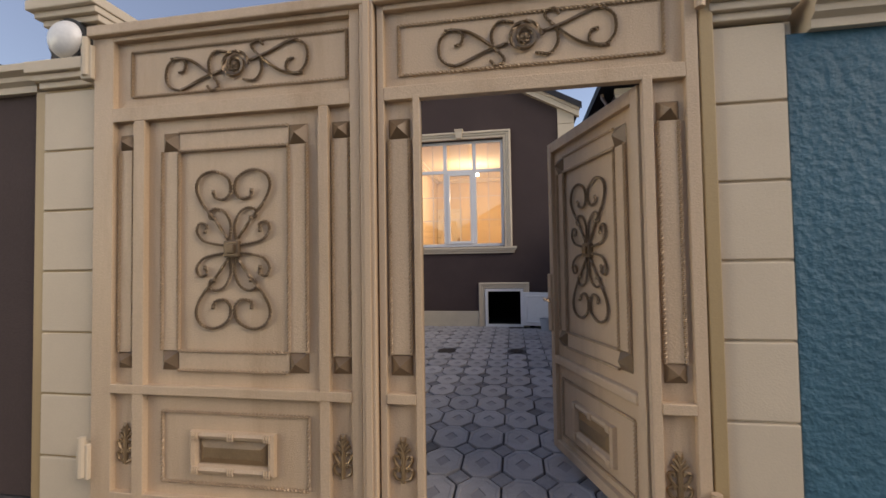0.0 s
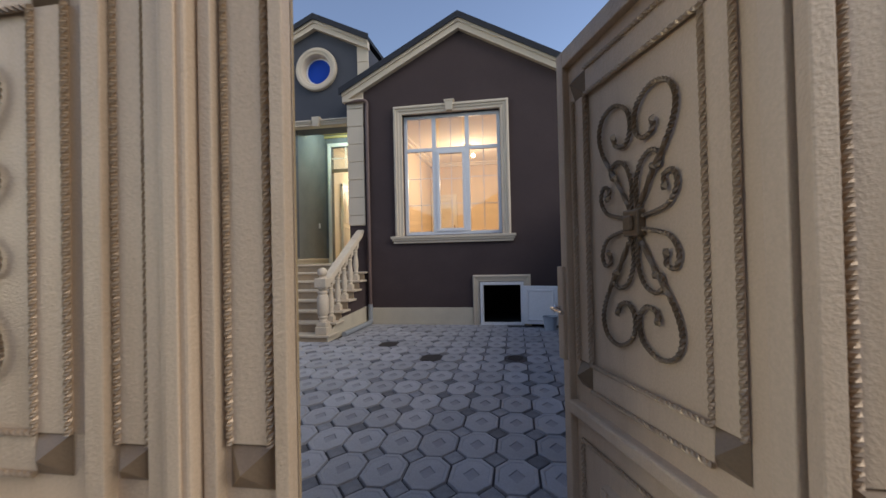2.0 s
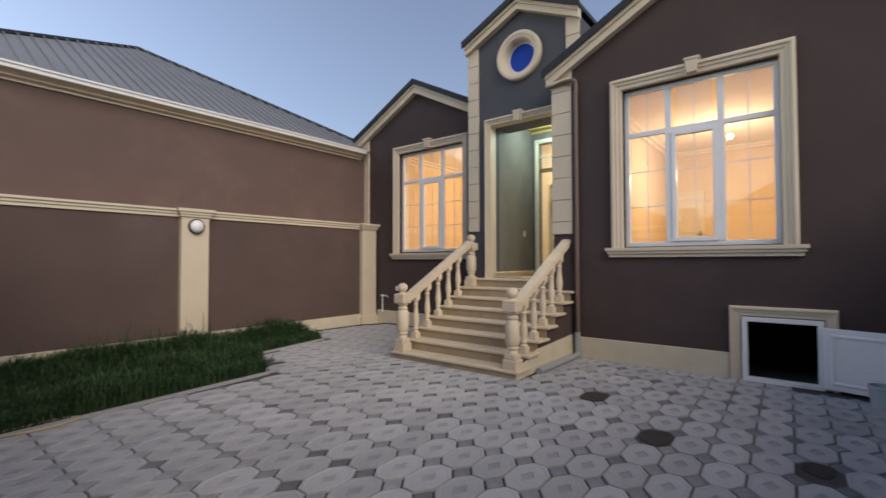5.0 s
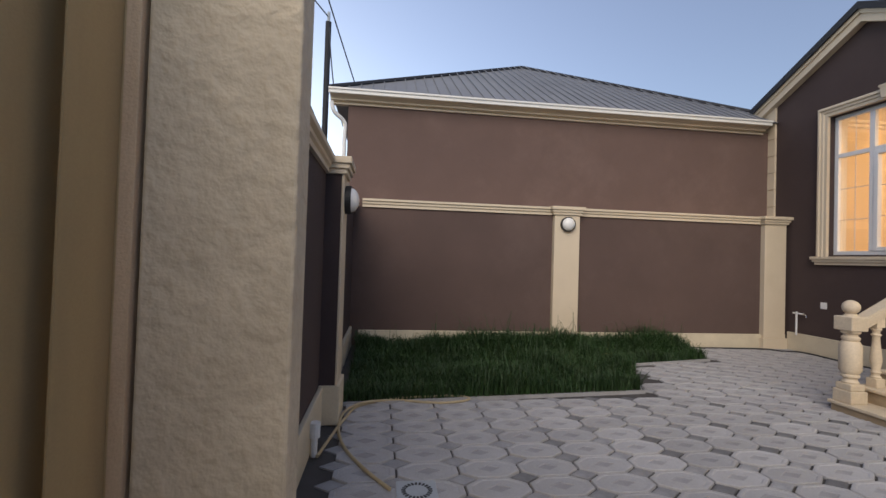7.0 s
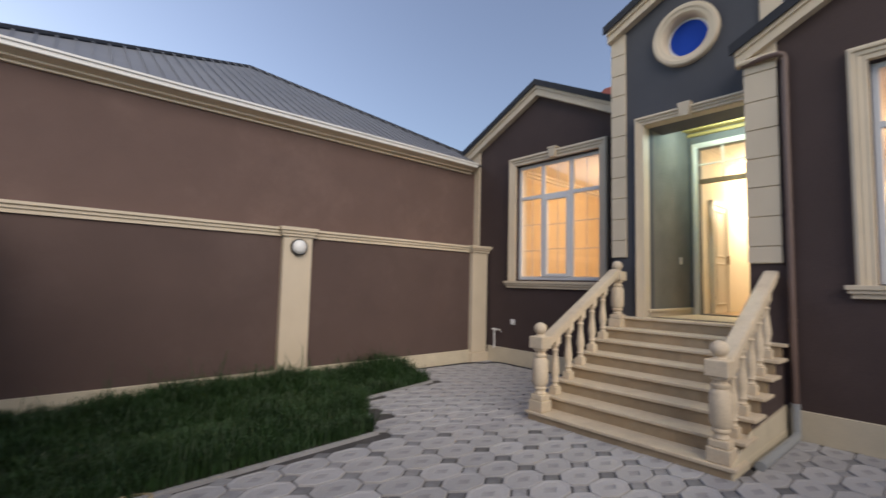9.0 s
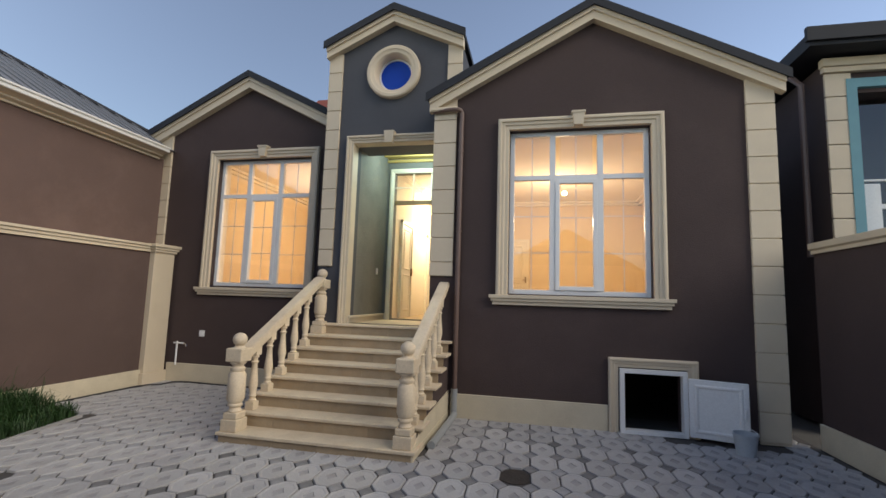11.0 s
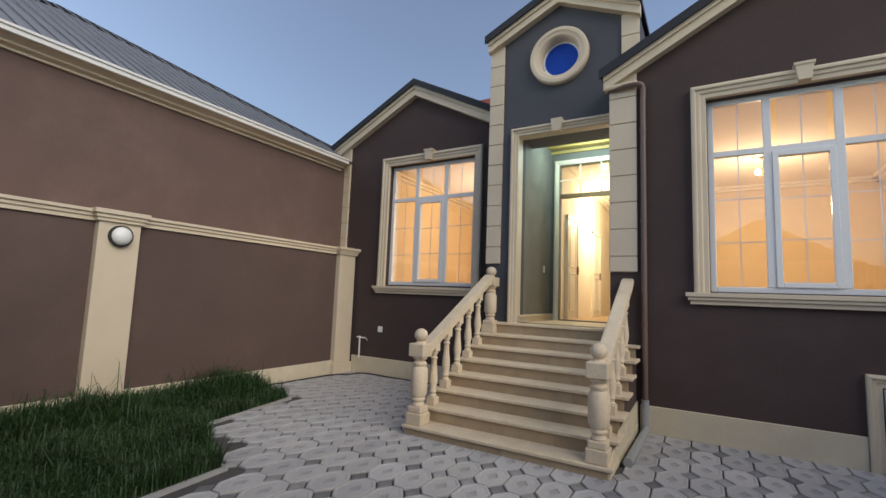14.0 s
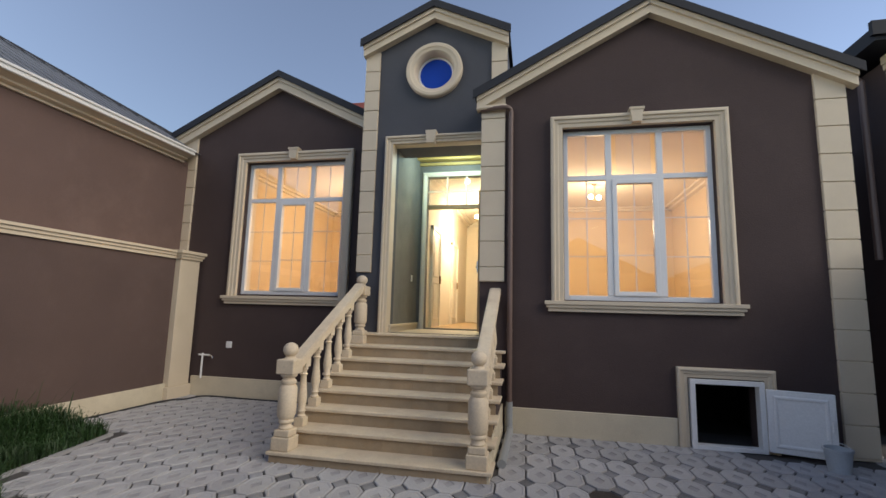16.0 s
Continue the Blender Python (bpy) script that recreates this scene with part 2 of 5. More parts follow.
IRON = material("aged_bronze_iron", (0.20, 0.14, 0.085), 0.32, metal=0.4, vary=0.2, scale=12, bump=0.15, grain=150, fine=0.12, stain=(0.16, 0.12, 0.08), stain_amount=0.6)
# gate paint again, base darkened for the shade between the rope's twists
ROPE = material("gate_paint_rope_shade", (0.43, 0.315, 0.205), 0.3, metal=0.2, vary=0.12, scale=14, bump=0.1, grain=160, stain=(0.25, 0.17, 0.10), stain_amount=0.5)
BRONZE = material("bronze_paint", (0.30, 0.21, 0.12), 0.4, metal=0.4, vary=0.15, scale=9, bump=0.1, grain=120, fine=0.08)
RUST = material("rusty_lock", (0.35, 0.17, 0.07), 0.7, metal=0.3, vary=0.3, scale=30, bump=0.3, grain=200)
BLUE = material("blue_textured_plaster", (0.05, 0.14, 0.20), 0.6, vary=0.10, scale=3.0, bump=0.9, grain=26, fine=0.06, stain=(0.035, 0.105, 0.155), stain_amount=0.4, bump_distance=0.02)
TEAL_FRAME = material("teal_frame_plaster", (0.15, 0.32, 0.38), 0.7, vary=0.08, scale=3.0)
PAVER = material("concrete_paver", (0.405, 0.40, 0.41), 0.78, vary=0.10, scale=6.0, bump=0.3, grain=110, fine=0.10, stain=(0.26, 0.25, 0.25), stain_amount=0.5, per_object=0.12)
PAVER_LOZENGE = material("paver_lozenge", (0.31, 0.305, 0.315), 0.8, vary=0.12, scale=6.0, bump=0.3, grain=110, fine=0.1, per_object=0.12)
PAVER_DARK = material("dark_paver", (0.225, 0.225, 0.235), 0.8, vary=0.2, scale=8.0, bump=0.3, grain=110, fine=0.12, per_object=0.45)
JOINT = material("sandy_joint", (0.075, 0.07, 0.07), 0.95, vary=0.2, scale=5.0, bump=0.5, grain=160, fine=0.2)
ASPHALT = material("street_ground", (0.10, 0.095, 0.09), 0.95, vary=0.2, scale=0.8, bump=0.5, grain=60, fine=0.2)
SOIL = material("damp_soil", (0.045, 0.037, 0.032), 0.95, vary=0.3, scale=9, bump=0.8, grain=50, fine=0.2)
ROOF = material("dark_roof_metal", (0.018, 0.020, 0.027), 0.75, metal=0.0, vary=0.1, scale=2)
ROOF_GREY = material("grey_roof_sheet", (0.22, 0.225, 0.24), 0.55, metal=0.1, vary=0.1, scale=1.5)
ROOF_RED = material("red_roof_sheet", (0.30, 0.07, 0.05), 0.55, vary=0.12, scale=1.5)
PVC = material("white_pvc", (0.80, 0.80, 0.80), 0.35, vary=0.02, bump=0.0)
GREYPIPE = material("grey_pipe", (0.30, 0.32, 0.34), 0.4, vary=0.05, bump=0.05)
BROWNPIPE = material("brown_pipe", (0.15, 0.10, 0.085), 0.45, vary=0.05, bump=0.05)
BLACK = material("black_rubber", (0.02, 0.02, 0.02), 0.6, vary=0.1)
# near-black base: the shade inside the cellar is put into the colour
DARK = material("cellar_painted_shade", (0.03, 0.028, 0.026), 0.95, vary=0.2)
CHROME = material("chrome", (0.75, 0.75, 0.75), 0.2, metal=1.0, vary=0.02, bump=0.0)
GUTTER = material("white_gutter_metal", (0.74, 0.73, 0.70), 0.4, vary=0.05, scale=2, bump=0.03)
OPAL = material("opal_plastic", (0.80, 0.80, 0.78), 0.3, vary=0.02, bump=0.0)
BUCKET = material("grey_plastic", (0.42, 0.46, 0.50), 0.4, vary=0.05, bump=0.02)
HOSE = material("yellow_hose", (0.46, 0.37, 0.23), 0.5, vary=0.12, scale=8, bump=0.05)
ROOM = material("apricot_room_plaster", (0.80, 0.66, 0.47), 0.9, vary=0.05, scale=1.0, bump=0.1)
ROOM_CEIL = material("room_ceiling_white", (0.85, 0.78, 0.66), 0.9, vary=0.03, bump=0.0)
HALL = material("hall_plaster", (0.85, 0.77, 0.62), 0.85, vary=0.03, bump=0.0)
WOOD = material("light_wood_floor", (0.42, 0.28, 0.15), 0.35, vary=0.15, scale=4)
DOORWHITE = material("ivory_door_paint", (0.80, 0.74, 0.62), 0.5, vary=0.03, bump=0.0)
DOORWOOD = material("oak_door", (0.48, 0.33, 0.18), 0.5, vary=0.12, scale=6)
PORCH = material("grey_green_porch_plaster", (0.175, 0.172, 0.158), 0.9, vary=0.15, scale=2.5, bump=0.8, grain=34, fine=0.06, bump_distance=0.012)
GOLD = material("gold_ceiling_panel", (0.50, 0.36, 0.12), 0.5, vary=0.1, scale=6)
GLASS = glass_material("window_glass")
BLUEGLASS = bpy.data.materials.new("blue_film_glass")
BLUEGLASS.use_nodes = True
_b = BLUEGLASS.node_tree.nodes["Principled BSDF"]
_b.inputs["Base Color"].default_value = (0.012, 0.06, 0.42, 1)
_b.inputs["Roughness"].default_value = 0.4
_b.inputs["Specular IOR Level"].default_value = 0.15
GRASS = material("grass_blades", (0.021, 0.055, 0.013), 0.6, vary=0.35, scale=2.5, bump=0.0, grain=20, fine=0.3, stain=(0.045, 0.08, 0.022), stain_amount=0.5)
BULB = glow_material("warm_bulb", (1.0, 0.75, 0.45), 14)
PORCHBULB = glow_material("cool_bulb", (0.8, 1.0, 0.9), 12)
HOUSE_A = material("opposite_house_plaster", (0.22, 0.18, 0.15), 0.9, vary=0.1, scale=0.7)
CABLE = material("black_cable", (0.03, 0.03, 0.035), 0.6, vary=0.1, bump=0.0)

# ---- large structure ----
# street and yard ground: one sheet to the horizon
structure("ground", Shape().add([(-900, -900, -0.05), (900, -900, -0.05), (900, 900, -0.05), (-900, 900, -0.05)], [(0, 1, 2, 3)]), ASPHALT,
          "dusty dark street ground reaching to the horizon", "ground")
YX0, YX1, YY0, YY1 = -8.05, 1.95, 2.12, 10.5
GRASS_POLY = ((-8.05, 2.62), (-5.12, 2.62), (-5.45, 6.02), (-6.75, 6.60), (-7.08, 8.12), (-8.05, 8.12))


def inside(x, y, poly):
    hit = False
    for i in range(len(poly)):
        (xa, ya), (xb, yb) = poly[i - 1], poly[i]
        if (ya > y) != (yb > y) and x < (xb - xa) * (y - ya) / (yb - ya) + xa:
            hit = not hit
    return hit


# right wing of the house
RY, RX0, RX1, RC = 9.65, -2.92, 1.615, -0.63
WIN_R = (-1.785, 0.108, 1.735, 4.085)
CELLAR = (-0.305, 0.455, 0.0, 0.79)
RW = Shape()
wall_grid(RW, RX0 + 0.005, RX1 - 0.005, 0, 4.5, RY, RY + 0.3, [WIN_R, CELLAR])
RW.prism([(RX0 + 0.005, 4.5), (RX1 - 0.005, 4.5), (RC, 5.76)], RY, RY + 0.3)
structure("wall_right_wing", RW, BROWN, "dark brown plastered gable wall of the house", "wall")
structure("wall_right_wing_side", Shape().box(RX0 + 0.005, RX0 + 0.3, RY + 0.3, 17, 0, 4.5).box(RX1 - 0.3, RX1 - 0.005, RY + 0.3, 17, 0, 4.5).box(RX0 + 0.3, RX1 - 0.3, 16.7, 17, 0, 4.5), BROWN, "dark brown plastered side walls of the house", "wall")

# tower over the porch
TY, TX0, TX1, TC = 10.02, -4.88, -2.58, -3.73
TW = Shape()
PORCH_HOLE = (-4.355, -2.95, 1.2, 4.13)
wall_grid(TW, TX0 + 0.005, TX1 - 0.005, 0, 5.7, TY, TY + 0.28, [PORCH_HOLE, (-4.03, -3.43, 5.025, 5.625)])
TWG = [(TX0 + 0.005, 5.7), (TX1 - 0.005, 5.7), (TC, 6.26)]
TW.prism(TWG, TY, TY + 0.28)
structure("wall_tower", TW, SLATE, "slate grey plastered tower gable over the porch", "wall")
structure("wall_tower_side", Shape().box(TX0 + 0.005, TX0 + 0.25, TY + 0.28, 14, 4.45, 5.7).box(TX1 - 0.25, TX1 - 0.005, TY + 0.28, 14, 4.4, 5.7), SLATE, "slate grey plastered tower sides", "wall")

# left wing
LY, LX0, LX1, LC = 10.47, -8.69, -4.88, -6.68
WIN_L = (-7.255, -5.37, 1.745, 4.095)
LW = Shape()
wall_grid(LW, LX0 + 0.005, LX1, 0, 4.5, LY, LY + 0.3, [WIN_L])
LW.prism([(LX0 + 0.005, 4.5), (LX1, 4.5), (LX1, 4.66), (LC, 5.62), (LX0 + 0.005, 4.60)], LY, LY + 0.3)
structure("wall_left_wing", LW, BROWN, "dark brown plastered gable wall with a wide window", "wall")
structure("wall_left_wing_side", Shape().box(LX0 + 0.005, LX0 + 0.3, LY + 0.3, 17, 0, 4.5).box(LX0 + 0.3, -4.6, 16.7, 17, 0, 4.5), BROWN, "dark brown plastered side wall of the house", "wall")


def gable_roof(name, cx, half_l, half_r, top, slope, y0, y1, thick, mat, label):
    ob = thing(name, label, "roof")
    tagged(ob, kind="structure")
    s = Shape()
    a, b = (cx - half_l, top - slope * half_l), (cx + half_r, top - slope * half_r)
    s.prism([a, (cx, top), b, (b[0], b[1] + thick), (cx, top + thick), (a[0], a[1] + thick)], y0, y1)
    part("roof_sheet", s, mat, ob)
    # turned-up metal edge along the rake
    e = Shape()
    e.prism([(a[0] - 0.02, a[1] - 0.03), (cx, top - 0.01), (b[0] + 0.02, b[1] - 0.03), (b[0] + 0.02, b[1] + thick + 0.02), (cx, top + thick + 0.03), (a[0] - 0.02, a[1] + thick + 0.02)], y0 - 0.02, y0)
    part("rake_edge", e, mat, ob)
    return ob


def rake_board(name, cx, half_l, half_r, top, slope, width, y0, y1):
    s = Shape()
    a, b = (cx - half_l, top - slope * half_l), (cx + half_r, top - slope * half_r)
    s.prism([(a[0], a[1]), (cx, top), (b[0], b[1]), (b[0], b[1] - width), (cx, top - width), (a[0], a[1] - width)], y0, y1)
    s.prism([(a[0], a[1]), (cx, top), (b[0], b[1]), (b[0], b[1] - 0.07), (cx, top - 0.07), (a[0], a[1] - 0.07)], y0 - 0.03, y0)
    ob = structure(name, s, CREAM, "cream painted moulded rake board under the roof edge", "trim")
    return ob


gable_roof("roof_right_wing", RC, 2.38, 2.37, 5.84, 0.53, RY - 0.17, 17.2, 0.08, ROOF, "dark metal gable roof with overhanging edge")
rake_board("trim_right_rake", RC, 2.35, 2.34, 5.84, 0.53, 0.19, RY - 0.12, RY)
gable_roof("roof_tower", TC, 1.19, 1.19, 6.35, 0.47, TY - 0.17, 17, 0.08, ROOF, "dark metal gable roof of the tower")
rake_board("trim_tower_rake", TC, 1.17, 1.17, 6.35, 0.47, 0.18, TY - 0.12, TY)
gable_roof("roof_left_wing", LC, 2.08, 1.80, 5.65, 0.51, LY - 0.17, 17.2, 0.08, ROOF, "dark metal gable roof of the left wing")
rake_board("trim_left_rake", LC, 2.05, 1.80, 5.65, 0.51, 0.20, LY - 0.12, LY)
structure("roof_red", Shape().prism([(-8.4, 4.7), (-6.6, 6.3), (-4.95, 6.3), (-4.95, 4.7)], 12.8, 17.2), ROOF_RED, "red sheet main roof behind the gables", "roof")


def quoin(name, x0, x1, z0, z1, y, depth, pitch, label="cream block quoin with shadow joints"):
    """A stack of chamfered blocks; the first joint is measured from the top."""
    ob = tagged(thing(name, label, "quoin"), kind="structure")
    part("backing", Shape().box(x0 + 0.012, x1 - 0.012, y - depth + 0.016, y + 0.01, z0, z1), CREAM, ob)
    z = z1
    while z > z0 + 0.02:
        b = max(z - pitch, z0)
        part("block", Shape().soft_box(x0, x1, y - depth, y + 0.005, b + 0.006, z - 0.006, 0.006), CREAM, ob)
        z = b
    return ob


quoin("quoin_right_wing_a", RX0, -2.58, 1.96, 4.65, RY, 0.04, 0.3555)
quoin("quoin_right_wing_b", 1.275, RX1, 0.0, 4.65, RY, 0.04, 0.3555)
quoin("quoin_tower_a", TX0, -4.64, 2.1, 5.72, TY, 0.04, 0.335)
quoin("quoin_tower_b", -2.82, TX1, 4.4, 5.72, TY, 0.04, 0.335)
quoin("quoin_left_wing", LX0, -8.32, 2.45, 4.66, LY, 0.04, 0.33)

# plinths
structure("trim_plinth_right", Shape().soft_box(-2.56, -0.47, RY - 0.035, RY, 0, 0.33), PLINTH, "cream plinth along the brown wall", "plinth")
structure("trim_plinth_left", Shape().soft_box(-8.0, -4.7, LY - 0.035, LY, 0, 0.33), PLINTH, "cream plinth along the brown wall", "plinth")


SURROUND = ((0, 0), (0, 0.07), (0.025, 0.085), (0.05, 0.085), (0.06, 0.062), (0.10, 0.062), (0.115, 0.045), (0.165, 0.045), (0.175, 0.0), (0.18, -0.14))


def window(name, opening, frame_outer, y, sill_z, label):
    x0, x1, z0, z1 = opening
    fx0, fx1, fz1 = frame_outer
    ob = tagged(thing(name, label, "window"), kind="structure")
    k = (x0 - fx0) / 0.18
    prof = [(o * k, d) for o, d in SURROUND]
    part("surround", Shape().surround(fx0, fx1, sill_z, fz1, y, prof), CREAM, ob)
    cx = (fx0 + fx1) / 2
    part("keystone", Shape().prism([(cx - 0.085, fz1 + 0.045), (cx + 0.085, fz1 + 0.045), (cx + 0.06, fz1 - 0.15), (cx - 0.06, fz1 - 0.15)], y - 0.125, y)
         .box(cx - 0.095, cx + 0.095, y - 0.135, y, fz1 + 0.02, fz1 + 0.05), CREAM, ob)
    s = Shape()
    for a, b, d, e in ((0.0, 0.05, 0.10, 0.15), (0.05, 0.09, 0.08, 0.11), (0.09, 0.14, 0.055, 0.07)):
        s.soft_box(fx0 - e * 0.6, fx1 + e * 0.6, y - d, y, sill_z - b, sill_z - a, 0.005)
    part("sill", s, CREAM, ob)
    # white casement: outer frame, two mullions, transom, opening sash in the middle
    fy0, fy1 = y + 0.085, y + 0.145
    w = 0.065
    part("window_frame", Shape().soft_box(x0, x0 + w, fy0, fy1, z0, z1, 0.006).soft_box(x1 - w, x1, fy0, fy1, z0, z1, 0.006)
         .soft_box(x0 + w, x1 - w, fy0, fy1, z1 - w, z1, 0.006).soft_box(x0 + w, x1 - w, fy0, fy1, z0, z0 + w, 0.006), PVC, ob)
    part("reveal", Shape().box(x0 - 0.004, x0 + 0.012, fy1, y + 0.318, z0, z1).box(x1 - 0.012, x1 + 0.004, fy1, y + 0.318, z0, z1)
         .box(x0, x1, fy1, y + 0.318, z1 - 0.012, z1 + 0.004).box(x0, x1, fy1, y + 0.318, z0 - 0.004, z0 + 0.012), ROOM_CEIL, ob, "white plastered inner reveal")
    m1, m2, tz = x0 + (x1 - x0) * 0.318, x0 + (x1 - x0) * 0.662, z0 + (z1 - z0) * 0.712
    for m in (m1, m2):
        part("mullion", Shape().soft_box(m - 0.04, m + 0.04, fy0 - 0.004, fy1 + 0.004, z0 + w, z1 - w, 0.006), PVC, ob)
    part("transom", Shape().soft_box(x0 + w, x1 - w, fy0 - 0.002, fy1 + 0.002, tz - 0.035, tz + 0.035, 0.006), PVC, ob)
    q = 0.06
    sx0, sx1, sz0, sz1 = m1 + 0.04, m2 - 0.04, z0 + w, tz - 0.035
    part("sash", Shape().soft_box(sx0, sx0 + q, fy0 - 0.02, fy1, sz0, sz1, 0.006).soft_box(sx1 - q, sx1, fy0 - 0.02, fy1, sz0, sz1, 0.006)
         .soft_box(sx0 + q, sx1 - q, fy0 - 0.02, fy1, sz1 - q, sz1, 0.006).soft_box(sx0 + q, sx1 - q, fy0 - 0.02, fy1, sz0, sz0 + q, 0.006), PVC, ob, "white plastic opening sash")
    part("handle", Shape().soft_box(sx1 - 0.04, sx1 - 0.02, fy1, fy1 + 0.04, (sz0 + sz1) / 2 - 0.06, (sz0 + sz1) / 2 + 0.06, 0.004), PVC, ob)
    for i, (a, b) in enumerate(((x0 + w, m1 - 0.04), (m1 + 0.04, m2 - 0.04), (m2 + 0.04, x1 - w))):
        for j, (c, d) in enumerate(((z0 + w, tz - 0.035), (tz + 0.035, z1 - w))):
            if i == 1 and j == 0:
                a, b, c, d = sx0 + q, sx1 - q, sz0 + q, sz1 - q
            gy = y + 0.115
            pane = part("pane", Shape().box(a, b, gy, gy + 0.004, c, d), GLASS, ob)
            pane.visible_shadow = False
            bars = Shape().box((a + b) / 2 - 0.006, (a + b) / 2 + 0.006, gy + 0.012, gy + 0.018, c, d)
            if j == 0:
                for f in (1 / 3, 2 / 3):
                    bars.box(a, b, gy + 0.012, gy + 0.018, c + (d - c) * f - 0.006, c + (d - c) * f + 0.006)
            part("glazing_bar", bars, PVC, ob)
    return ob


window("window_1", WIN_R, (-1.955, 0.278, 4.255), RY, 1.72, "white three-light window in a cream moulded surround, lit from inside")
window("window_2", WIN_L, (-7.425, -5.20, 4.265), LY, 1.715, "white three-light window in a cream moulded surround, warmly lit from inside")

# round tower window
rw = tagged(thing("window_3", "round blue window in a cream ring surround", "window"), kind="structure")


def ring(profile, cx, cz, y, n=48):
    s = Shape()
    verts, faces = [], []
    for r, d in profile:
        verts += [(cx + r * math.cos(2 * math.pi * k / n), y - d, cz + r * math.sin(2 * math.pi * k / n)) for k in range(n)]
    for i in range(len(profile) - 1):
        faces += [(i * n + k, i * n + (k + 1) % n, (i + 1) * n + (k + 1) % n, (i + 1) * n + k) for k in range(n)]
    return s.add(verts, faces)


RCX, RCZ = -3.73, 5.325
part("surround", ring(((0.455, 0), (0.455, 0.07), (0.435, 0.09), (0.39, 0.09), (0.375, 0.075), (0.33, 0.07), (0.315, 0.05), (0.30, 0.02), (0.295, -0.16)), RCX, RCZ, TY), CREAM, rw, smooth=True)
part("window_frame", ring(((0.297, -0.10), (0.29, -0.085), (0.265, -0.085), (0.26, -0.11)), RCX, RCZ, TY), PVC, rw)
part("pane", Shape().add([(RCX + 0.27 * math.cos(2 * math.pi * k / 40), TY + 0.10, RCZ + 0.27 * math.sin(2 * math.pi * k / 40)) for k in range(40)], [tuple(range(40))]), BLUEGLASS, rw, "deep blue pane")

# porch opening surround
ps = tagged(thing("trim_porch_surround", "cream moulded surround of the porch opening", "door surround"), kind="structure")
part("surround", Shape().surround(-4.48, -2.82, 1.2, 4.255, TY, [(o * 0.72, d) for o, d in SURROUND]), CREAM, ps)
part("keystone", Shape().prism([(-3.82, 4.30), (-3.65, 4.30), (-3.675, 4.10), (-3.795, 4.10)], TY - 0.13, TY), CREAM, ps)

# porch recess
structure("wall_porch_lintel", Shape().box(-4.355, -2.95, TY + 0.281, TY + 0.62, 4.13, 4.398), SLATE, "slate grey lintel behind the porch opening", "wall")
PD = 11.7
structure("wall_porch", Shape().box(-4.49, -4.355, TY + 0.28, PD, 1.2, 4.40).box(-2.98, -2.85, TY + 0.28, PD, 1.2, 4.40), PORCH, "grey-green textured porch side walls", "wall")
DOOR = (-4.20, -3.06, 1.22, 4.10)
pb = Shape()
wall_grid(pb, -4.49, -2.85, 1.2, 4.40, PD, PD + 0.15, [DOOR])
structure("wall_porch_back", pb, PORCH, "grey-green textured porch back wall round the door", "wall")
structure("ceiling_porch", Shape().box(-4.49, -2.85, TY + 0.28, PD + 0.15, 4.40, 4.45), GOLD, "gilded panelled porch ceiling", "ceiling")
tr = tagged(thing("trim_porch_cornice", "gilded moulded strips on the porch ceiling", "trim"), kind="structure")
for i in range(1, 5):
    part("strip", Shape().soft_box(-4.355, -2.98, TY + 0.34 + i * 0.27, TY + 0.40 + i * 0.27, 4.375, 4.40, 0.005), GOLD, tr)
part("strip", Shape().soft_box(-4.355, -2.98, PD - 0.06, PD, 4.32, 4.375, 0.01), GOLD, tr)
structure("baseboard_porch", Shape().soft_box(-4.355, -4.325, TY + 0.05, PD, 1.2, 1.27, 0.006).soft_box(-4.355, -4.31, TY + 0.05, PD, 1.27, 1.32, 0.01).soft_box(-4.325, -4.295, PD - 0.03, PD, 1.2, 1.32, 0.006), CREAM, "cream moulded skirting in the porch", "baseboard")

fd = tagged(thing("door_1", "ivory front door frame with a divided transom light, the leaf open inward", "door"), kind="structure")
part("door_frame", Shape().surround(-4.29, -2.99, 1.2, 4.19, PD, ((0, 0), (0, 0.03), (0.03, 0.04), (0.06, 0.03), (0.085, 0.02), (0.09, -0.1))), DOORWHITE, fd)
part("transom", Shape().soft_box(-4.19, -3.07, PD, PD + 0.07, 3.47, 3.55, 0.006), BRONZE, fd, "dark transom bar")
tp = part("pane", Shape().box(-4.19, -3.07, PD + 0.03, PD + 0.034, 3.55, 4.10), GLASS, fd)
tp.visible_shadow = False
for f in (1 / 3, 2 / 3):
    part("glazing_bar", Shape().box(-4.19 + 1.12 * f - 0.012, -4.19 + 1.12 * f + 0.012, PD + 0.015, PD + 0.05, 3.55, 4.10), DOORWHITE, fd)
part("glazing_bar", Shape().box(-4.19, -3.07, PD + 0.018, PD + 0.047, 3.80, 3.825), DOORWHITE, fd)
leaf = part("door_leaf", Shape().soft_box(-3.115, -3.065, PD - 0.72, PD + 0.02, 1.22, 3.62, 0.006), DOORWOOD, fd, "brown front door leaf standing open")
part("handle", Shape().soft_box(-3.16, -3.135, PD - 0.66, PD - 0.52, 2.28, 2.31, 0.006).soft_box(-3.14, -3.115, PD - 0.66, PD - 0.63, 2.2, 2.4, 0.005), CHROME, leaf, "chrome lever handle")

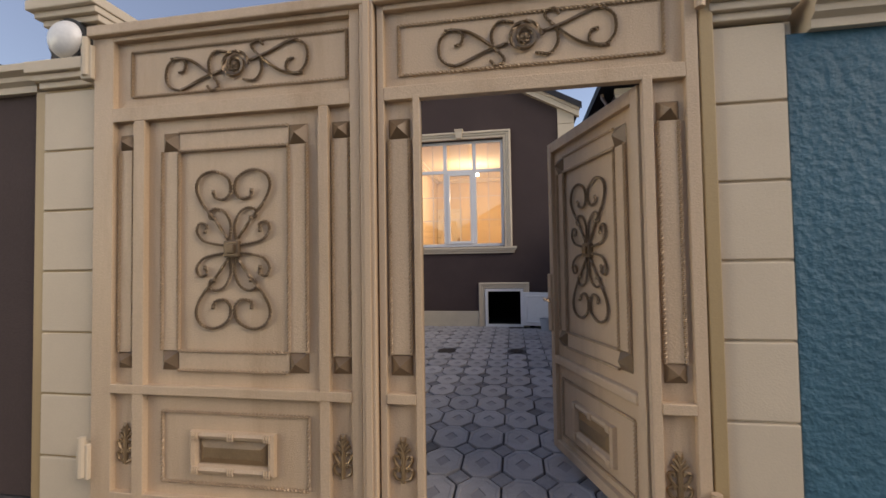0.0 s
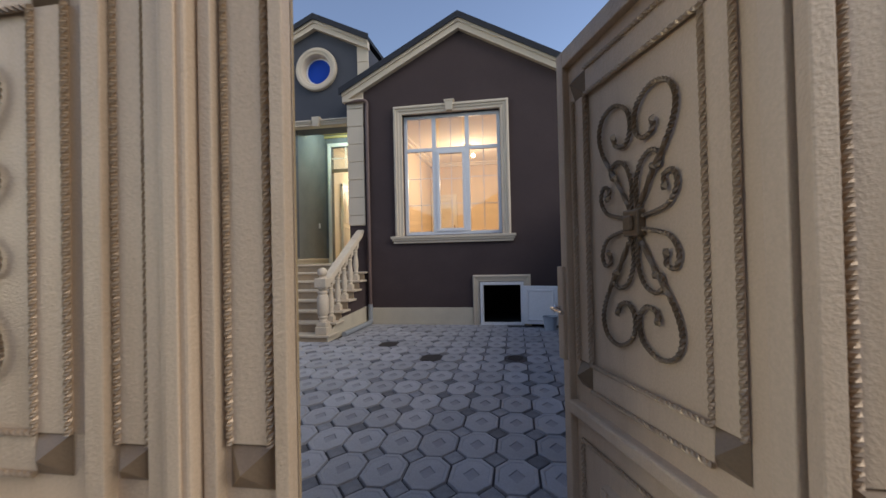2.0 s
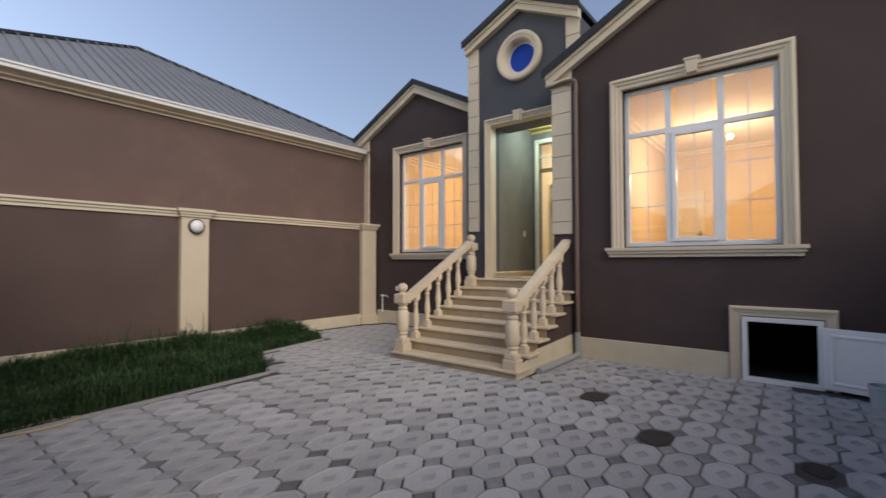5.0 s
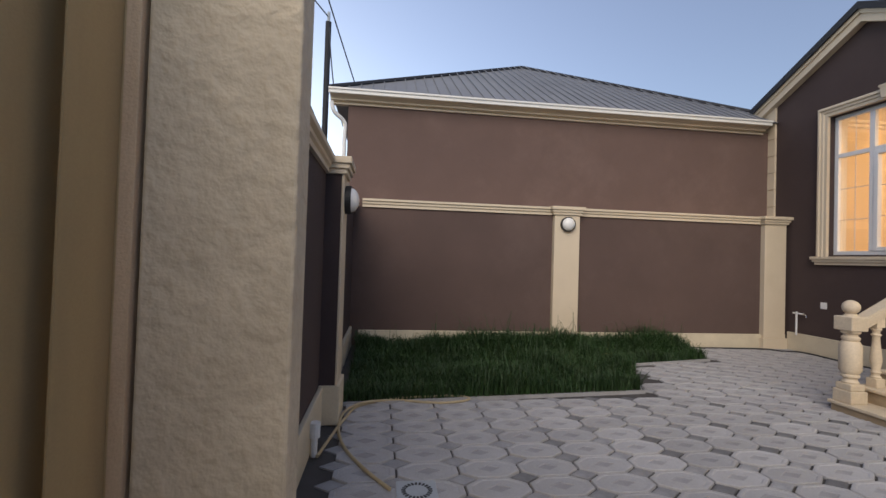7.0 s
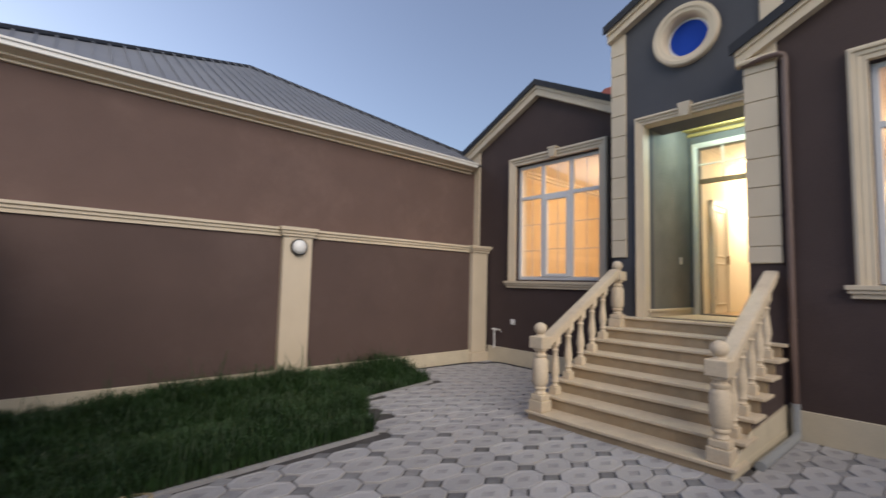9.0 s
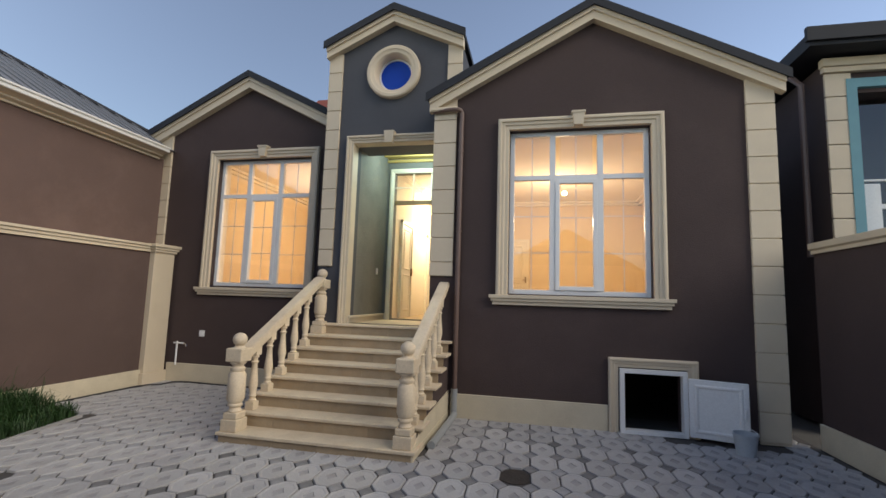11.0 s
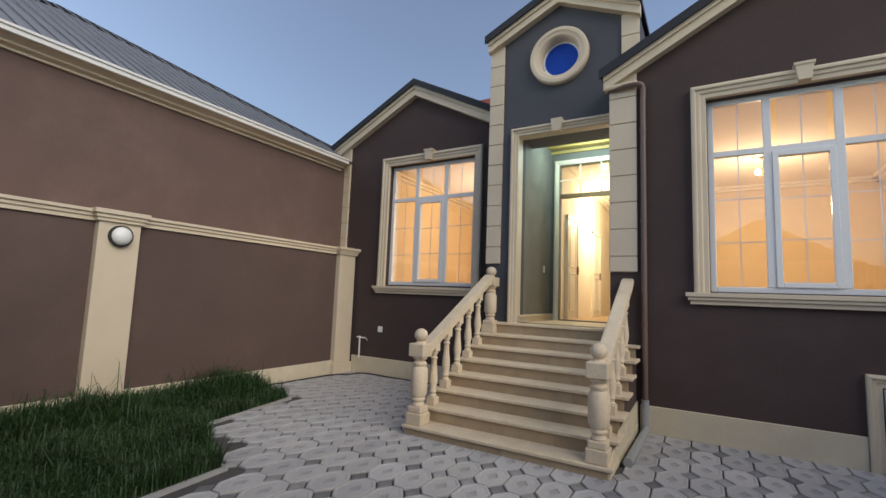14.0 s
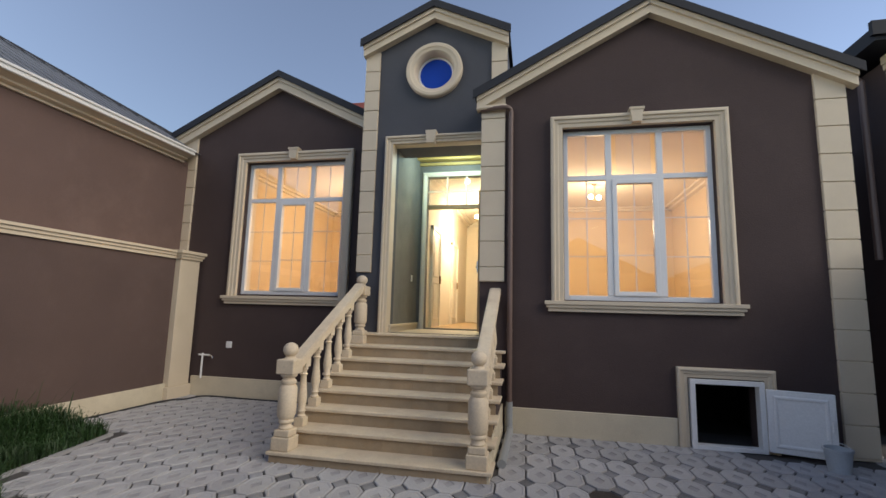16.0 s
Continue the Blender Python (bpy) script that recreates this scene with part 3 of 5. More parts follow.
# lit rooms behind the windows
def room(name, x0, x1, y0, y1, z0, z1, wall, hole, front):
    s = Shape().box(x0 - 0.05, x0, y0, y1, z0, z1).box(x1, x1 + 0.05, y0, y1, z0, z1).box(x0, x1, y1, y1 + 0.05, z0, z1)
    if front:
        wall_grid(s, x0, x1, z0, z1, y0 - 0.02, y0, [hole])
    structure("wall_" + name, s, wall, "warm apricot plastered room walls", "wall")
    structure("ceiling_" + name, Shape().box(x0, x1, y0, y1, z1, z1 + 0.05), ROOM_CEIL, "white room ceiling", "ceiling")
    cv = Shape()
    for d, h in ((0.0, 0.10), (0.10, 0.05)):
        cv.box(x0 + d, x0 + d + 0.1, y0, y1, z1 - h, z1).box(x1 - d - 0.1, x1 - d, y0, y1, z1 - h, z1).box(x0 + d, x1 - d, y1 - d - 0.1, y1 - d, z1 - h, z1)
    structure("trim_" + name, cv, ROOM_CEIL, "stepped plaster cornice round the ceiling", "cornice")
    structure("floor_" + name, Shape().box(x0, x1, y0, y1, z0 - 0.05, z0), WOOD, "light wooden room floor", "floor")


room("right_room", -2.5, 1.3, RY + 0.32, 15.8, 1.2, 4.35, ROOM, WIN_R, True)
room("left_room", -8.1, -4.75, LY + 0.32, 15.8, 1.2, 4.35, ROOM, WIN_L, True)
room("hall", -4.3, -2.85, PD + 0.16, 17.5, 1.2, 4.3, HALL, DOOR, False)


def chandelier(x, y, z, top):
    ob = thing("chandelier", "small brass chandelier with glowing round shades", "ceiling lamp", "room chandeliers", Matrix.Translation((x, y, z)))
    part("stem", Shape().tube([(0, 0, top - z), (0, 0, 0)], 0.008), BRONZE, ob)
    part("canopy", Shape().lathe([(0.06, 0), (0.05, -0.03), (0.01, -0.04)][::-1], 0, 0, top - z, 16), BRONZE, ob)
    for k in range(2):
        a = math.pi * k + 0.5
        c, s = math.cos(a), math.sin(a)
        part("arm", Shape().tube(smooth_path([(0, 0, 0.05), (0.05 * c, 0.05 * s, -0.02), (0.1 * c, 0.1 * s, 0.0)], 5), 0.006, 6), BRONZE, ob)
        part("shade", Shape().lathe([(0.005, -0.055), (0.04, -0.04), (0.055, 0), (0.04, 0.04), (0.005, 0.055)], 0.1 * c, 0.1 * s, 0.06, 14), BULB, ob, "glowing opal shade", True)
    return ob


chandelier(-0.9, 13.4, 4.0, 4.35)
chandelier(-5.6, 13.6, 4.0, 4.35)
chandelier(-3.55, 14.8, 3.9, 4.3)
pl = thing("porch_ceiling_spot", "small round cool-white ceiling spot in the porch", "ceiling lamp")
part("rim", Shape().lathe([(0.055, -0.012), (0.06, 0)], -3.55, 10.95, 4.398, 20), CHROME, pl)
part("lens", Shape().lathe([(0.045, -0.018), (0.045, -0.012)], -3.55, 10.95, 4.398, 20), PORCHBULB, pl)


def panel_door(name, label, mat, m, w=0.85, h=2.1):
    ob = tagged(thing(name, label, "door", "", m), kind="structure")
    part("door_leaf", Shape().soft_box(0.06, w - 0.06, -0.02, 0.02, 0, h - 0.06, 0.004), mat, ob)
    part("door_frame", Shape().soft_box(0, 0.07, -0.04, 0.03, 0, h, 0.006).soft_box(w - 0.07, w, -0.04, 0.03, 0, h, 0.006).soft_box(0, w, -0.042, 0.03, h - 0.07, h + 0.02, 0.006), mat, ob)
    for a, b in ((0.15, 0.95), (1.05, 1.95)):
        part("panel", Shape().surround(0.17, w - 0.17, a, b, -0.02, ((0, 0), (0.01, 0.012), (0.03, 0.012), (0.04, 0)), True), mat, ob)
    part("handle", Shape().soft_box(w - 0.16, w - 0.05, -0.07, -0.055, 1.0, 1.02, 0.004).soft_box(w - 0.1, w - 0.07, -0.06, -0.02, 0.93, 1.1, 0.004), BRONZE, ob)
    for z in (0.25, 1.05, 1.8):
        part("hinge", Shape().tube([(0.068, -0.03, z), (0.068, -0.03, z + 0.1)], 0.012), BRONZE, ob)
    return ob


panel_door("door_2", "ivory panelled inner door, closed", DOORWHITE, pose(-4.28, 12.5, 1.2, 0, 0, 90))
panel_door("door_3", "light oak panelled inner door, closed", DOORWOOD, pose(-3.75, 17.46, 1.2))
panel_door("door_4", "ivory panelled room door, closed", DOORWHITE, pose(-2.48, 15.76, 1.2))
panel_door("door_5", "ivory panelled inner door in the hall", DOORWHITE, pose(-4.28, 14.8, 1.2, 0, 0, 90))

# cellar hatch
cw = tagged(thing("window_4", "low cellar hatch in a cream moulded surround, white frame", "hatch"), kind="structure")
part("surround", Shape().surround(-0.465, 0.61, 0.0, 0.945, RY, [(o * 0.72, d * 0.8) for o, d in SURROUND]), CREAM, cw)
part("window_frame", Shape().soft_box(-0.33, -0.27, RY - 0.07, RY + 0.05, 0.0, 0.81, 0.006).soft_box(0.42, 0.48, RY - 0.07, RY + 0.05, 0, 0.81, 0.006)
     .soft_box(-0.27, 0.42, RY - 0.07, RY + 0.05, 0.755, 0.81, 0.006).soft_box(-0.27, 0.42, RY - 0.07, RY + 0.05, 0.0, 0.05, 0.006), PVC, cw)
hd = part("hatch_door", Shape().soft_box(0, 0.63, -0.025, 0.025, 0, 0.70, 0.008), PVC, cw, "white plastic hatch leaf standing open")
hd.matrix_basis = pose(0.475, RY - 0.09, 0.04, 0, 0, -16)
part("panel_bead", Shape().surround(0.06, 0.57, 0.06, 0.64, -0.025, ((0, 0), (0.012, 0.012), (0.03, 0.012), (0.045, 0.002)), True), PVC, hd)
part("handle", Shape().soft_box(0.575, 0.595, -0.07, -0.025, 0.3, 0.42, 0.004), PVC, hd)
# cellar box behind the hatch, its darkness painted on
structure("wall_cellar", Shape().box(-0.8, -0.78, RY + 0.3, RY + 1.8, -0.02, 1.1).box(0.9, 0.92, RY + 0.3, RY + 1.8, -0.02, 1.1).box(-0.8, 0.92, RY + 1.8, RY + 1.85, -0.02, 1.1).box(-0.8, 0.92, RY + 0.3, RY + 1.85, 1.1, 1.13).box(-0.8, 0.92, RY + 0.0, RY + 1.85, -0.04, -0.02), DARK, "bare cellar walls, their shade painted as near-black", "wall")

# ---- stairs ----
SX0, SX1, SY, RUN, Z0, RISE = -4.80, -2.60, 7.80, 0.29, 0.11, 0.156
st = thing("stone_stairs", "eight-step pale limestone stairs with honey risers up to the porch", "stairs")
for i in range(8):
    z, y = Z0 + RISE * i, SY + RUN * i
    e = 0.0 if i == 0 else 0.05
    back = y + RUN + 0.03 if i < 7 else TY + 0.02
    part("tread", Shape().soft_box(SX0 - 0.02, SX1 + 0.05, y - 0.03, back, z - 0.035, z, 0.008), LIMESTONE, st)
    zb = 0 if i == 0 else z - RISE
    n = 4
    cuts = [SX0 + (SX1 - SX0) * (k / n) + (random.uniform(-0.15, 0.15) if 0 < k < n else 0) for k in range(n + 1)]
    for k in range(n):
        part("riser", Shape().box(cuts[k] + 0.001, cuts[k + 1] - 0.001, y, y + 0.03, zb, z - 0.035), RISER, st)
side = [(SY, 0)] + [p for i in range(8) for p in ((SY + 0.03 + RUN * i, max(0, Z0 + RISE * (i - 1) - 0.036)), (SY + 0.03 + RUN * i, Z0 + RISE * i - 0.036))] + [(TY + 0.02, Z0 + RISE * 7 - 0.036), (TY + 0.02, 0)]
part("core", Shape().prism(side, SX0 + 0.01, SX1 - 0.005, "x"), BROWN, st, "brown plastered stair side")
part("side_plinth", Shape().soft_box(SX1 - 0.005, SX1 + 0.02, SY - 0.0, RY, 0, 0.1, 0.004).prism([(SY, 0.1), (RY, 0.1), (RY, 0.36), (SY + 0.55, 0.30)], SX1 - 0.005, SX1 + 0.015, "x"), PLINTH, st, "cream stair side plinth")
structure("floor_porch", Shape().box(-4.49, -2.85, TY + 0.02, PD + 0.2, 1.15, 1.2), LIMESTONE, "limestone porch floor", "floor")

NEWEL = [(0.095, 0.0), (0.095, 0.11), (0.082, 0.13), (0.082, 0.145), (0.065, 0.16), (0.065, 0.19), (0.08, 0.205), (0.08, 0.22), (0.068, 0.235)]


def octagon_post(s, x, y, z, profile, n=8):
    return s.lathe([(r / math.cos(math.pi / 8), h) for r, h in profile], x, y, z, n)


def newel(name, x, y, z, h):
    ob = thing(name, "carved limestone newel post with a ball top", "newel post", "stair newels", Matrix.Translation((x, y, z)))
    k = h / 1.06
    part("base", Shape().soft_box(-0.10, 0.10, -0.10, 0.10, 0, 0.13 * k, 0.01).soft_box(-0.085, 0.085, -0.085, 0.085, 0.13 * k, 0.20 * k, 0.012), LIMESTONE, ob)
    part("shaft", Shape().lathe([(0.07, 0.20 * k), (0.075, 0.215 * k), (0.06, 0.235 * k), (0.06, 0.25 * k), (0.078, 0.27 * k), (0.078, 0.285 * k), (0.065, 0.30 * k)], 0, 0, 0, 20)
         .lathe([(0.075, 0.30 * k), (0.098, 0.34 * k), (0.098, 0.60 * k), (0.075, 0.64 * k)], 0, 0, 0, 8)
         .lathe([(0.065, 0.64 * k), (0.08, 0.66 * k), (0.08, 0.68 * k), (0.062, 0.695 * k), (0.062, 0.71 * k), (0.085, 0.73 * k), (0.085, 0.75 * k)], 0, 0, 0, 20), LIMESTONE, ob, smooth=True)
    part("cap_block", Shape().soft_box(-0.10, 0.10, -0.10, 0.10, 0.75 * k, 0.90 * k, 0.012).lathe([(0.07, 0.90 * k), (0.05, 0.92 * k), (0.05, 0.93 * k)], 0, 0, 0, 16), LIMESTONE, ob)
    part("ball", Shape().lathe([(0.001 + 0.078 * math.sin(math.pi * i / 12), 0.995 * k - 0.075 * math.cos(math.pi * i / 12)) for i in range(13)], 0, 0, 0, 24), LIMESTONE, ob, smooth=True)
    return ob


def baluster(x, y, z, h):
    ob = thing("baluster", "turned limestone baluster on a stair tread", "baluster", "stair balusters", Matrix.Translation((x, y, z)))
    part("foot", Shape().soft_box(-0.055, 0.055, -0.055, 0.055, 0, 0.13 * h, 0.006), LIMESTONE, ob)
    prof = [(0.045, 0.13), (0.05, 0.15), (0.036, 0.17), (0.036, 0.20), (0.047, 0.22), (0.035, 0.25), (0.052, 0.38), (0.05, 0.45), (0.038, 0.60), (0.032, 0.74), (0.046, 0.77), (0.032, 0.79), (0.032, 0.82), (0.048, 0.85), (0.042, 0.88)]
    part("shaft", Shape().lathe([(r, t * h) for r, t in prof], 0, 0, 0, 16), LIMESTONE, ob, smooth=True)
    part("head", Shape().prism([(-0.05, 0.88 * h), (0.05, 0.88 * h), (0.05, h + 0.02), (-0.05, h - 0.03)], -0.05, 0.05, "x"), LIMESTONE, ob)
    return ob


SLOPE = RISE / RUN
for side_x in (-4.69, -2.70):
    newel("newel_post", side_x, SY + 0.10, Z0, 1.06)
    newel("newel_post", side_x, SY + 0.10 + RUN * 6.55, Z0 + RISE * 6, 0.98)
    ya, yb = SY + 0.19, SY + 0.02 + RUN * 6.55
    za = Z0 + 0.755
    rail = thing("stone_handrail", "sloping limestone handrail on turned balusters", "handrail", "stair handrails")
    zb = za + (yb - ya) * SLOPE * 1.0
    part("rail", Shape().prism([(ya, za), (yb, zb), (yb, zb + 0.12), (ya, za + 0.12)], side_x - 0.06, side_x + 0.06, "x")
         .prism([(ya, za + 0.05), (yb, zb + 0.05), (yb, zb + 0.11), (ya, za + 0.11)], side_x - 0.075, side_x + 0.075, "x"), LIMESTONE, rail)
    for i in range(1, 6):
        y = SY + RUN * i + 0.12
        z = Z0 + RISE * i
        baluster(side_x, y, z, za + (y - ya) * SLOPE - z)

# ---- boundary walls ----
structure("wall_left_low", Shape().box(-8.5, -8.1, 2.3, LY, 0, 2.31), BROWN_M, "low brown plastered boundary wall", "wall")
structure("wall_left_neighbour", Shape().box(-8.9, -8.48, 2.28, 10.6, 2.31, 4.15), BROWN_L, "tall weathered brown neighbour wall above the boundary", "wall")
structure("trim_left_cap", Shape().prism([(-8.49, 2.30), (-8.07, 2.30), (-8.07, 2.34), (-8.05, 2.355), (-8.05, 2.385), (-8.025, 2.40), (-8.025, 2.435), (-8.49, 2.435)], 2.6, LY, "y"), CREAM, "cream moulded coping along the boundary wall", "coping")
structure("trim_left_plinth", Shape().soft_box(-8.1, -8.06, 2.6, LY, 0, 0.26), PLINTH, "cream plinth of the boundary wall", "plinth")


def pilaster(name, y0, y1, x, label):
    ob = tagged(thing(name, label, "pilaster"), kind="structure")
    part("shaft", Shape().soft_box(x - 0.2, x, y0, y1, 0.2, 2.31, 0.008), CREAM, ob)
    part("base", Shape().soft_box(x - 0.2, x + 0.03, y0 - 0.03, y1 + 0.03, 0, 0.20, 0.01), CREAM, ob)
    s = Shape()
    for a, b, d in ((2.302, 2.345, 0.03), (2.345, 2.39, 0.05), (2.39, 2.445, 0.075)):
        s.soft_box(x - 0.46, x + d, y0 - d, y1 + d, a, b, 0.006)
    part("cap", s, CREAM, ob)
    return ob


pilaster("pilaster_left_a", 5.90, 6.36, -8.0, "cream pilaster on the boundary wall with a stepped cap")
pilaster("pilaster_left_b", 9.96, 10.40, -8.0, "cream corner pilaster at the house wall")


def globe_lamp(name, m):
    ob = thing(name, "round white opal wall lamp, unlit", "wall lamp", "wall globe lamps", m)
    part("base", Shape().tube([(0, 0, 0), (0, -0.055, 0)], 0.13, 28), BLACK, ob, "black round base")
    n, verts, faces, rows = 28, [], [], 8
    for i in range(rows + 1):
        a = math.pi / 2 * i / rows
        verts += [(0.112 * math.cos(a) * math.cos(2 * math.pi * k / n) + 1e-4 * math.cos(2 * math.pi * k / n), -0.05 - 0.075 * math.sin(a), 0.112 * math.cos(a) * math.sin(2 * math.pi * k / n) + 1e-4 * math.sin(2 * math.pi * k / n)) for k in range(n)]
    for i in range(rows):
        faces += [(i * n + k, i * n + (k + 1) % n, (i + 1) * n + (k + 1) % n, (i + 1) * n + k) for k in range(n)]
    part("globe", Shape().add(verts, faces), OPAL, ob, "white opal dome", True)
    return ob


globe_lamp("wall_lamp", pose(-8.0, 6.13, 2.14, 0, 0, 90))

# front wall inside: dark wall, pilaster, coping
FW = 2.46
structure("wall_front_left", Shape().box(-8.3, -2.24, 2.25, FW, 0, 2.22), BROWN, "brown plastered front boundary wall", "wall")
structure("trim_front_cap", Shape().prism([(2.2, 2.21), (FW + 0.03, 2.21), (FW + 0.03, 2.25), (FW + 0.05, 2.265), (FW + 0.05, 2.295), (FW + 0.08, 2.31), (FW + 0.08, 2.35), (2.2, 2.35)], -8.3, -2.24, "x"), CREAM, "cream moulded coping on the front wall", "coping")
structure("trim_front_plinth", Shape().soft_box(-8.0, -2.24, FW, FW + 0.04, 0, 0.33), PLINTH, "cream plinth of the front wall", "plinth")
fp = tagged(thing("pilaster_front", "pilaster with cream face and brown sides", "pilaster"), kind="structure")
part("shaft", Shape().box(-4.95, -4.58, FW, 2.60, 0.3, 2.21), BROWN, fp)
part("face", Shape().soft_box(-4.96, -4.57, 2.60, 2.62, 0.3, 2.21, 0.005), CREAM, fp)
part("base", Shape().soft_box(-4.98, -4.55, FW, 2.645, 0, 0.34, 0.008), PLINTH, fp)
s = Shape()
for a, b, d in ((2.205, 2.25, 0.03), (2.25, 2.295, 0.05), (2.295, 2.355, 0.07)):
    s.soft_box(-4.95 - d, -4.58 + d, FW - 0.1, 2.615 + d, a, b, 0.006)
part("cap", s, CREAM, fp)
globe_lamp("wall_lamp", pose(-4.77, 2.62, 2.0, 0, 0, 180))

# gate pillars, inner reveal in rough plaster
for tag, x0, x1 in (("a", -2.25, -2.03), ("b", 1.35, 1.70)):
    structure("gate_pillar_" + tag, Shape().soft_box(x0 + 0.01, x1 - 0.01 if tag == "a" else x1, 2.14 if tag == 'b' else 2.235, 2.71, 0, 2.45 if tag == 'b' else 2.835, 0.012), ROUGH_CREAM, "rough cream plastered gate pillar", "pillar")
    q0, q1 = (-2.36, -2.0) if tag == "a" else (1.33, 1.657)
    quoin("quoin_gate_" + tag, q0, q1, 0.0, 2.4345, 2.16, 0.05, 0.3605, "cream block facing of the gate pillar")
    cp = tagged(thing("trim_pillar_cap_" + tag, "cream stepped coping on the gate pillar", "coping"), kind="structure")
    for a, b, d in ((2.45, 2.49, 0.02), (2.49, 2.53, 0.045), (2.53, 2.60, 0.07)):
        part("step", Shape().soft_box(q0 - (d if tag == "a" else 0), q1 + (0 if tag == "a" else d), 2.11 - d, 2.23 if tag == "a" else 2.74 + d, a, b, 0.006), CREAM, cp)
structure("pillar_gate_head", Shape().soft_box(-2.33, -2.0, 2.14, 2.23, 2.60, 2.84, 0.01), CREAM, "cream head block of the gate pillar", "pillar")
structure("pillar_gate_head_side", Shape().box(-2.43, -2.33, 2.2, 2.23, 2.60, 2.84), BROWN, "brown side of the pillar head", "pillar")
hc = tagged(thing("trim_pillar_head_cap", "cream stepped cap over the pillar lamp", "coping"), kind="structure")
for a, b, d in ((2.84, 2.88, 0.02), (2.88, 2.92, 0.05), (2.92, 2.98, 0.08)):
    part("step", Shape().soft_box(-2.36 - d, -1.99 + d * 0.3, 2.13 - d, 2.71 + d, a, b, 0.006), CREAM, hc)
globe_lamp("wall_lamp", pose(-2.18, 2.14, 2.73))
structure("wall_street_left", Shape().box(-14, -2.36, 2.16, 2.24, 0, 2.45), BROWN, "brown plastered street wall", "wall")
structure("trim_street_left_cap", Shape().prism([(2.27, 2.45), (2.12, 2.45), (2.12, 2.49), (2.09, 2.51), (2.09, 2.54), (2.05, 2.56), (2.05, 2.60), (2.27, 2.60)], -14, -2.43, "x"), CREAM, "cream moulded coping of the street wall", "coping")
structure("wall_street_right", Shape().box(1.67, 12, 2.13, 2.6, 0, 2.38), BLUE, "blue rough textured street wall", "wall")
structure("trim_street_right_cap", Shape().prism([(2.62, 2.38), (2.09, 2.38), (2.09, 2.42), (2.06, 2.44), (2.06, 2.47), (2.02, 2.49), (2.02, 2.56), (2.62, 2.56)], 1.75, 12, "x"), CREAM, "cream moulded coping of the blue wall", "coping")

# right boundary wall
structure("wall_right", Shape().box(1.95, 2.2, 2.6, 9.62, 0, 2.32), BROWN, "brown plastered boundary wall beside the house", "wall")
structure("trim_right_plinth", Shape().soft_box(1.91, 1.95, 2.74, 9.62, 0, 0.3), PLINTH, "cream plinth of the boundary wall", "plinth")
structure("trim_right_cap", Shape().prism([(2.25, 2.32), (1.92, 2.32), (1.92, 2.36), (1.89, 2.38), (1.89, 2.45), (2.25, 2.45)], 2.6, 9.62, "y"), CREAM, "cream coping of the boundary wall", "coping")

# ---- neighbour houses ----
nh = thing("neighbour_house_left", "neighbour house with grey hipped sheet roof and cream eaves", "house")
ex0, ex1, ey0, ey1, ez = -17.0, -8.27, 1.98, 11.3, 4.305
roof = Shape().add([(ex0, ey0, ez), (ex1, ey0, ez), (ex1, ey1, ez), (ex0, ey1, ez), (-12.6, 6.6, 6.85)], [(0, 1, 4), (1, 2, 4), (2, 3, 4), (3, 0, 4), (3, 2, 1, 0)])
part("roof", roof, ROOF_GREY, nh, "grey ribbed hipped roof")
for i in range(46):
    y = ey0 + 0.1 + i * 0.2
    t = min((y - ey0) / (6.6 - ey0), (ey1 - y) / (ey1 - 6.6))
    if t <= 0.02:
        continue
    part("roof_rib", Shape().tube([(ex1, y, ez + 0.012), (ex1 + (-12.6 - ex1) * t, y, ez + 0.012 + 2.6 * t)], 0.012, 4), ROOF_GREY, nh)
ridge = Shape()
for c in ((ex1, ey0), (ex1, ey1)):
    ridge.tube([(c[0], c[1], ez + 0.02), (-12.6, 6.6, 6.87)], 0.05, 6)
part("hip_cap", ridge, ROOF, nh)
corn = Shape().prism([(-8.55, 4.105), (-8.44, 4.105), (-8.44, 4.125), (-8.46, 4.13), (-8.46, 4.145), (-8.38, 4.16), (-8.38, 4.185), (-8.30, 4.215), (-8.26, 4.22), (-8.26, 4.305), (-8.55, 4.305)], 1.98, 10.29, "y")
part("cornice", corn, CREAM, nh, "cream moulded eaves cornice")
part("gutter", Shape().soft_box(-8.265, -8.235, 1.96, 10.3, 4.225, 4.315, 0.008).soft_box(-8.235, -8.215, 1.96, 10.3, 4.285, 4.32, 0.006), GUTTER, nh, "white metal gutter")
part("wall", Shape().box(-16.8, -8.9, 2.28, 2.5, 0, 4.2), BROWN_L, nh)
part("downpipe", Shape().tube(smooth_path([(-8.36, 2.0, 4.12), (-8.40, 2.05, 3.95), (-8.52, 2.22, 3.8), (-8.54, 2.22, 3.5), (-8.54, 2.22, 2.3)], 4), 0.035), PVC, nh, "white downpipe")

rh = thing("neighbour_house_right", "neighbour house with cream quoin, teal framed window and dark eaves", "house")
NX, NY = 2.66, 10.5
nw = Shape()
wall_grid(nw, NX, 8, 0, 5.2, NY, NY + 0.3, [(3.05, 5.4, 2.3, 4.75)])
part("wall", nw, BROWN, rh)
part("side_wall", Shape().box(NX, NX + 0.3, NY + 0.3, 18, 0, 5.2).box(NX + 0.3, 8, NY + 1.4, NY + 1.6, 0, 5.2), BROWN, rh)
part("eave_board", Shape().box(NX - 0.35, 8.3, NY - 0.4, 18, 5.3, 5.5).box(NX - 0.4, 8.3, NY - 0.45, NY - 0.38, 5.36, 5.56), ROOF, rh, "dark metal eaves")
part("roof", Shape().prism([(NX - 0.3, 5.5), (8.3, 5.5), (5.4, 5.75)], NY + 0.2, 18), ROOF, rh, "dark sheet roof")
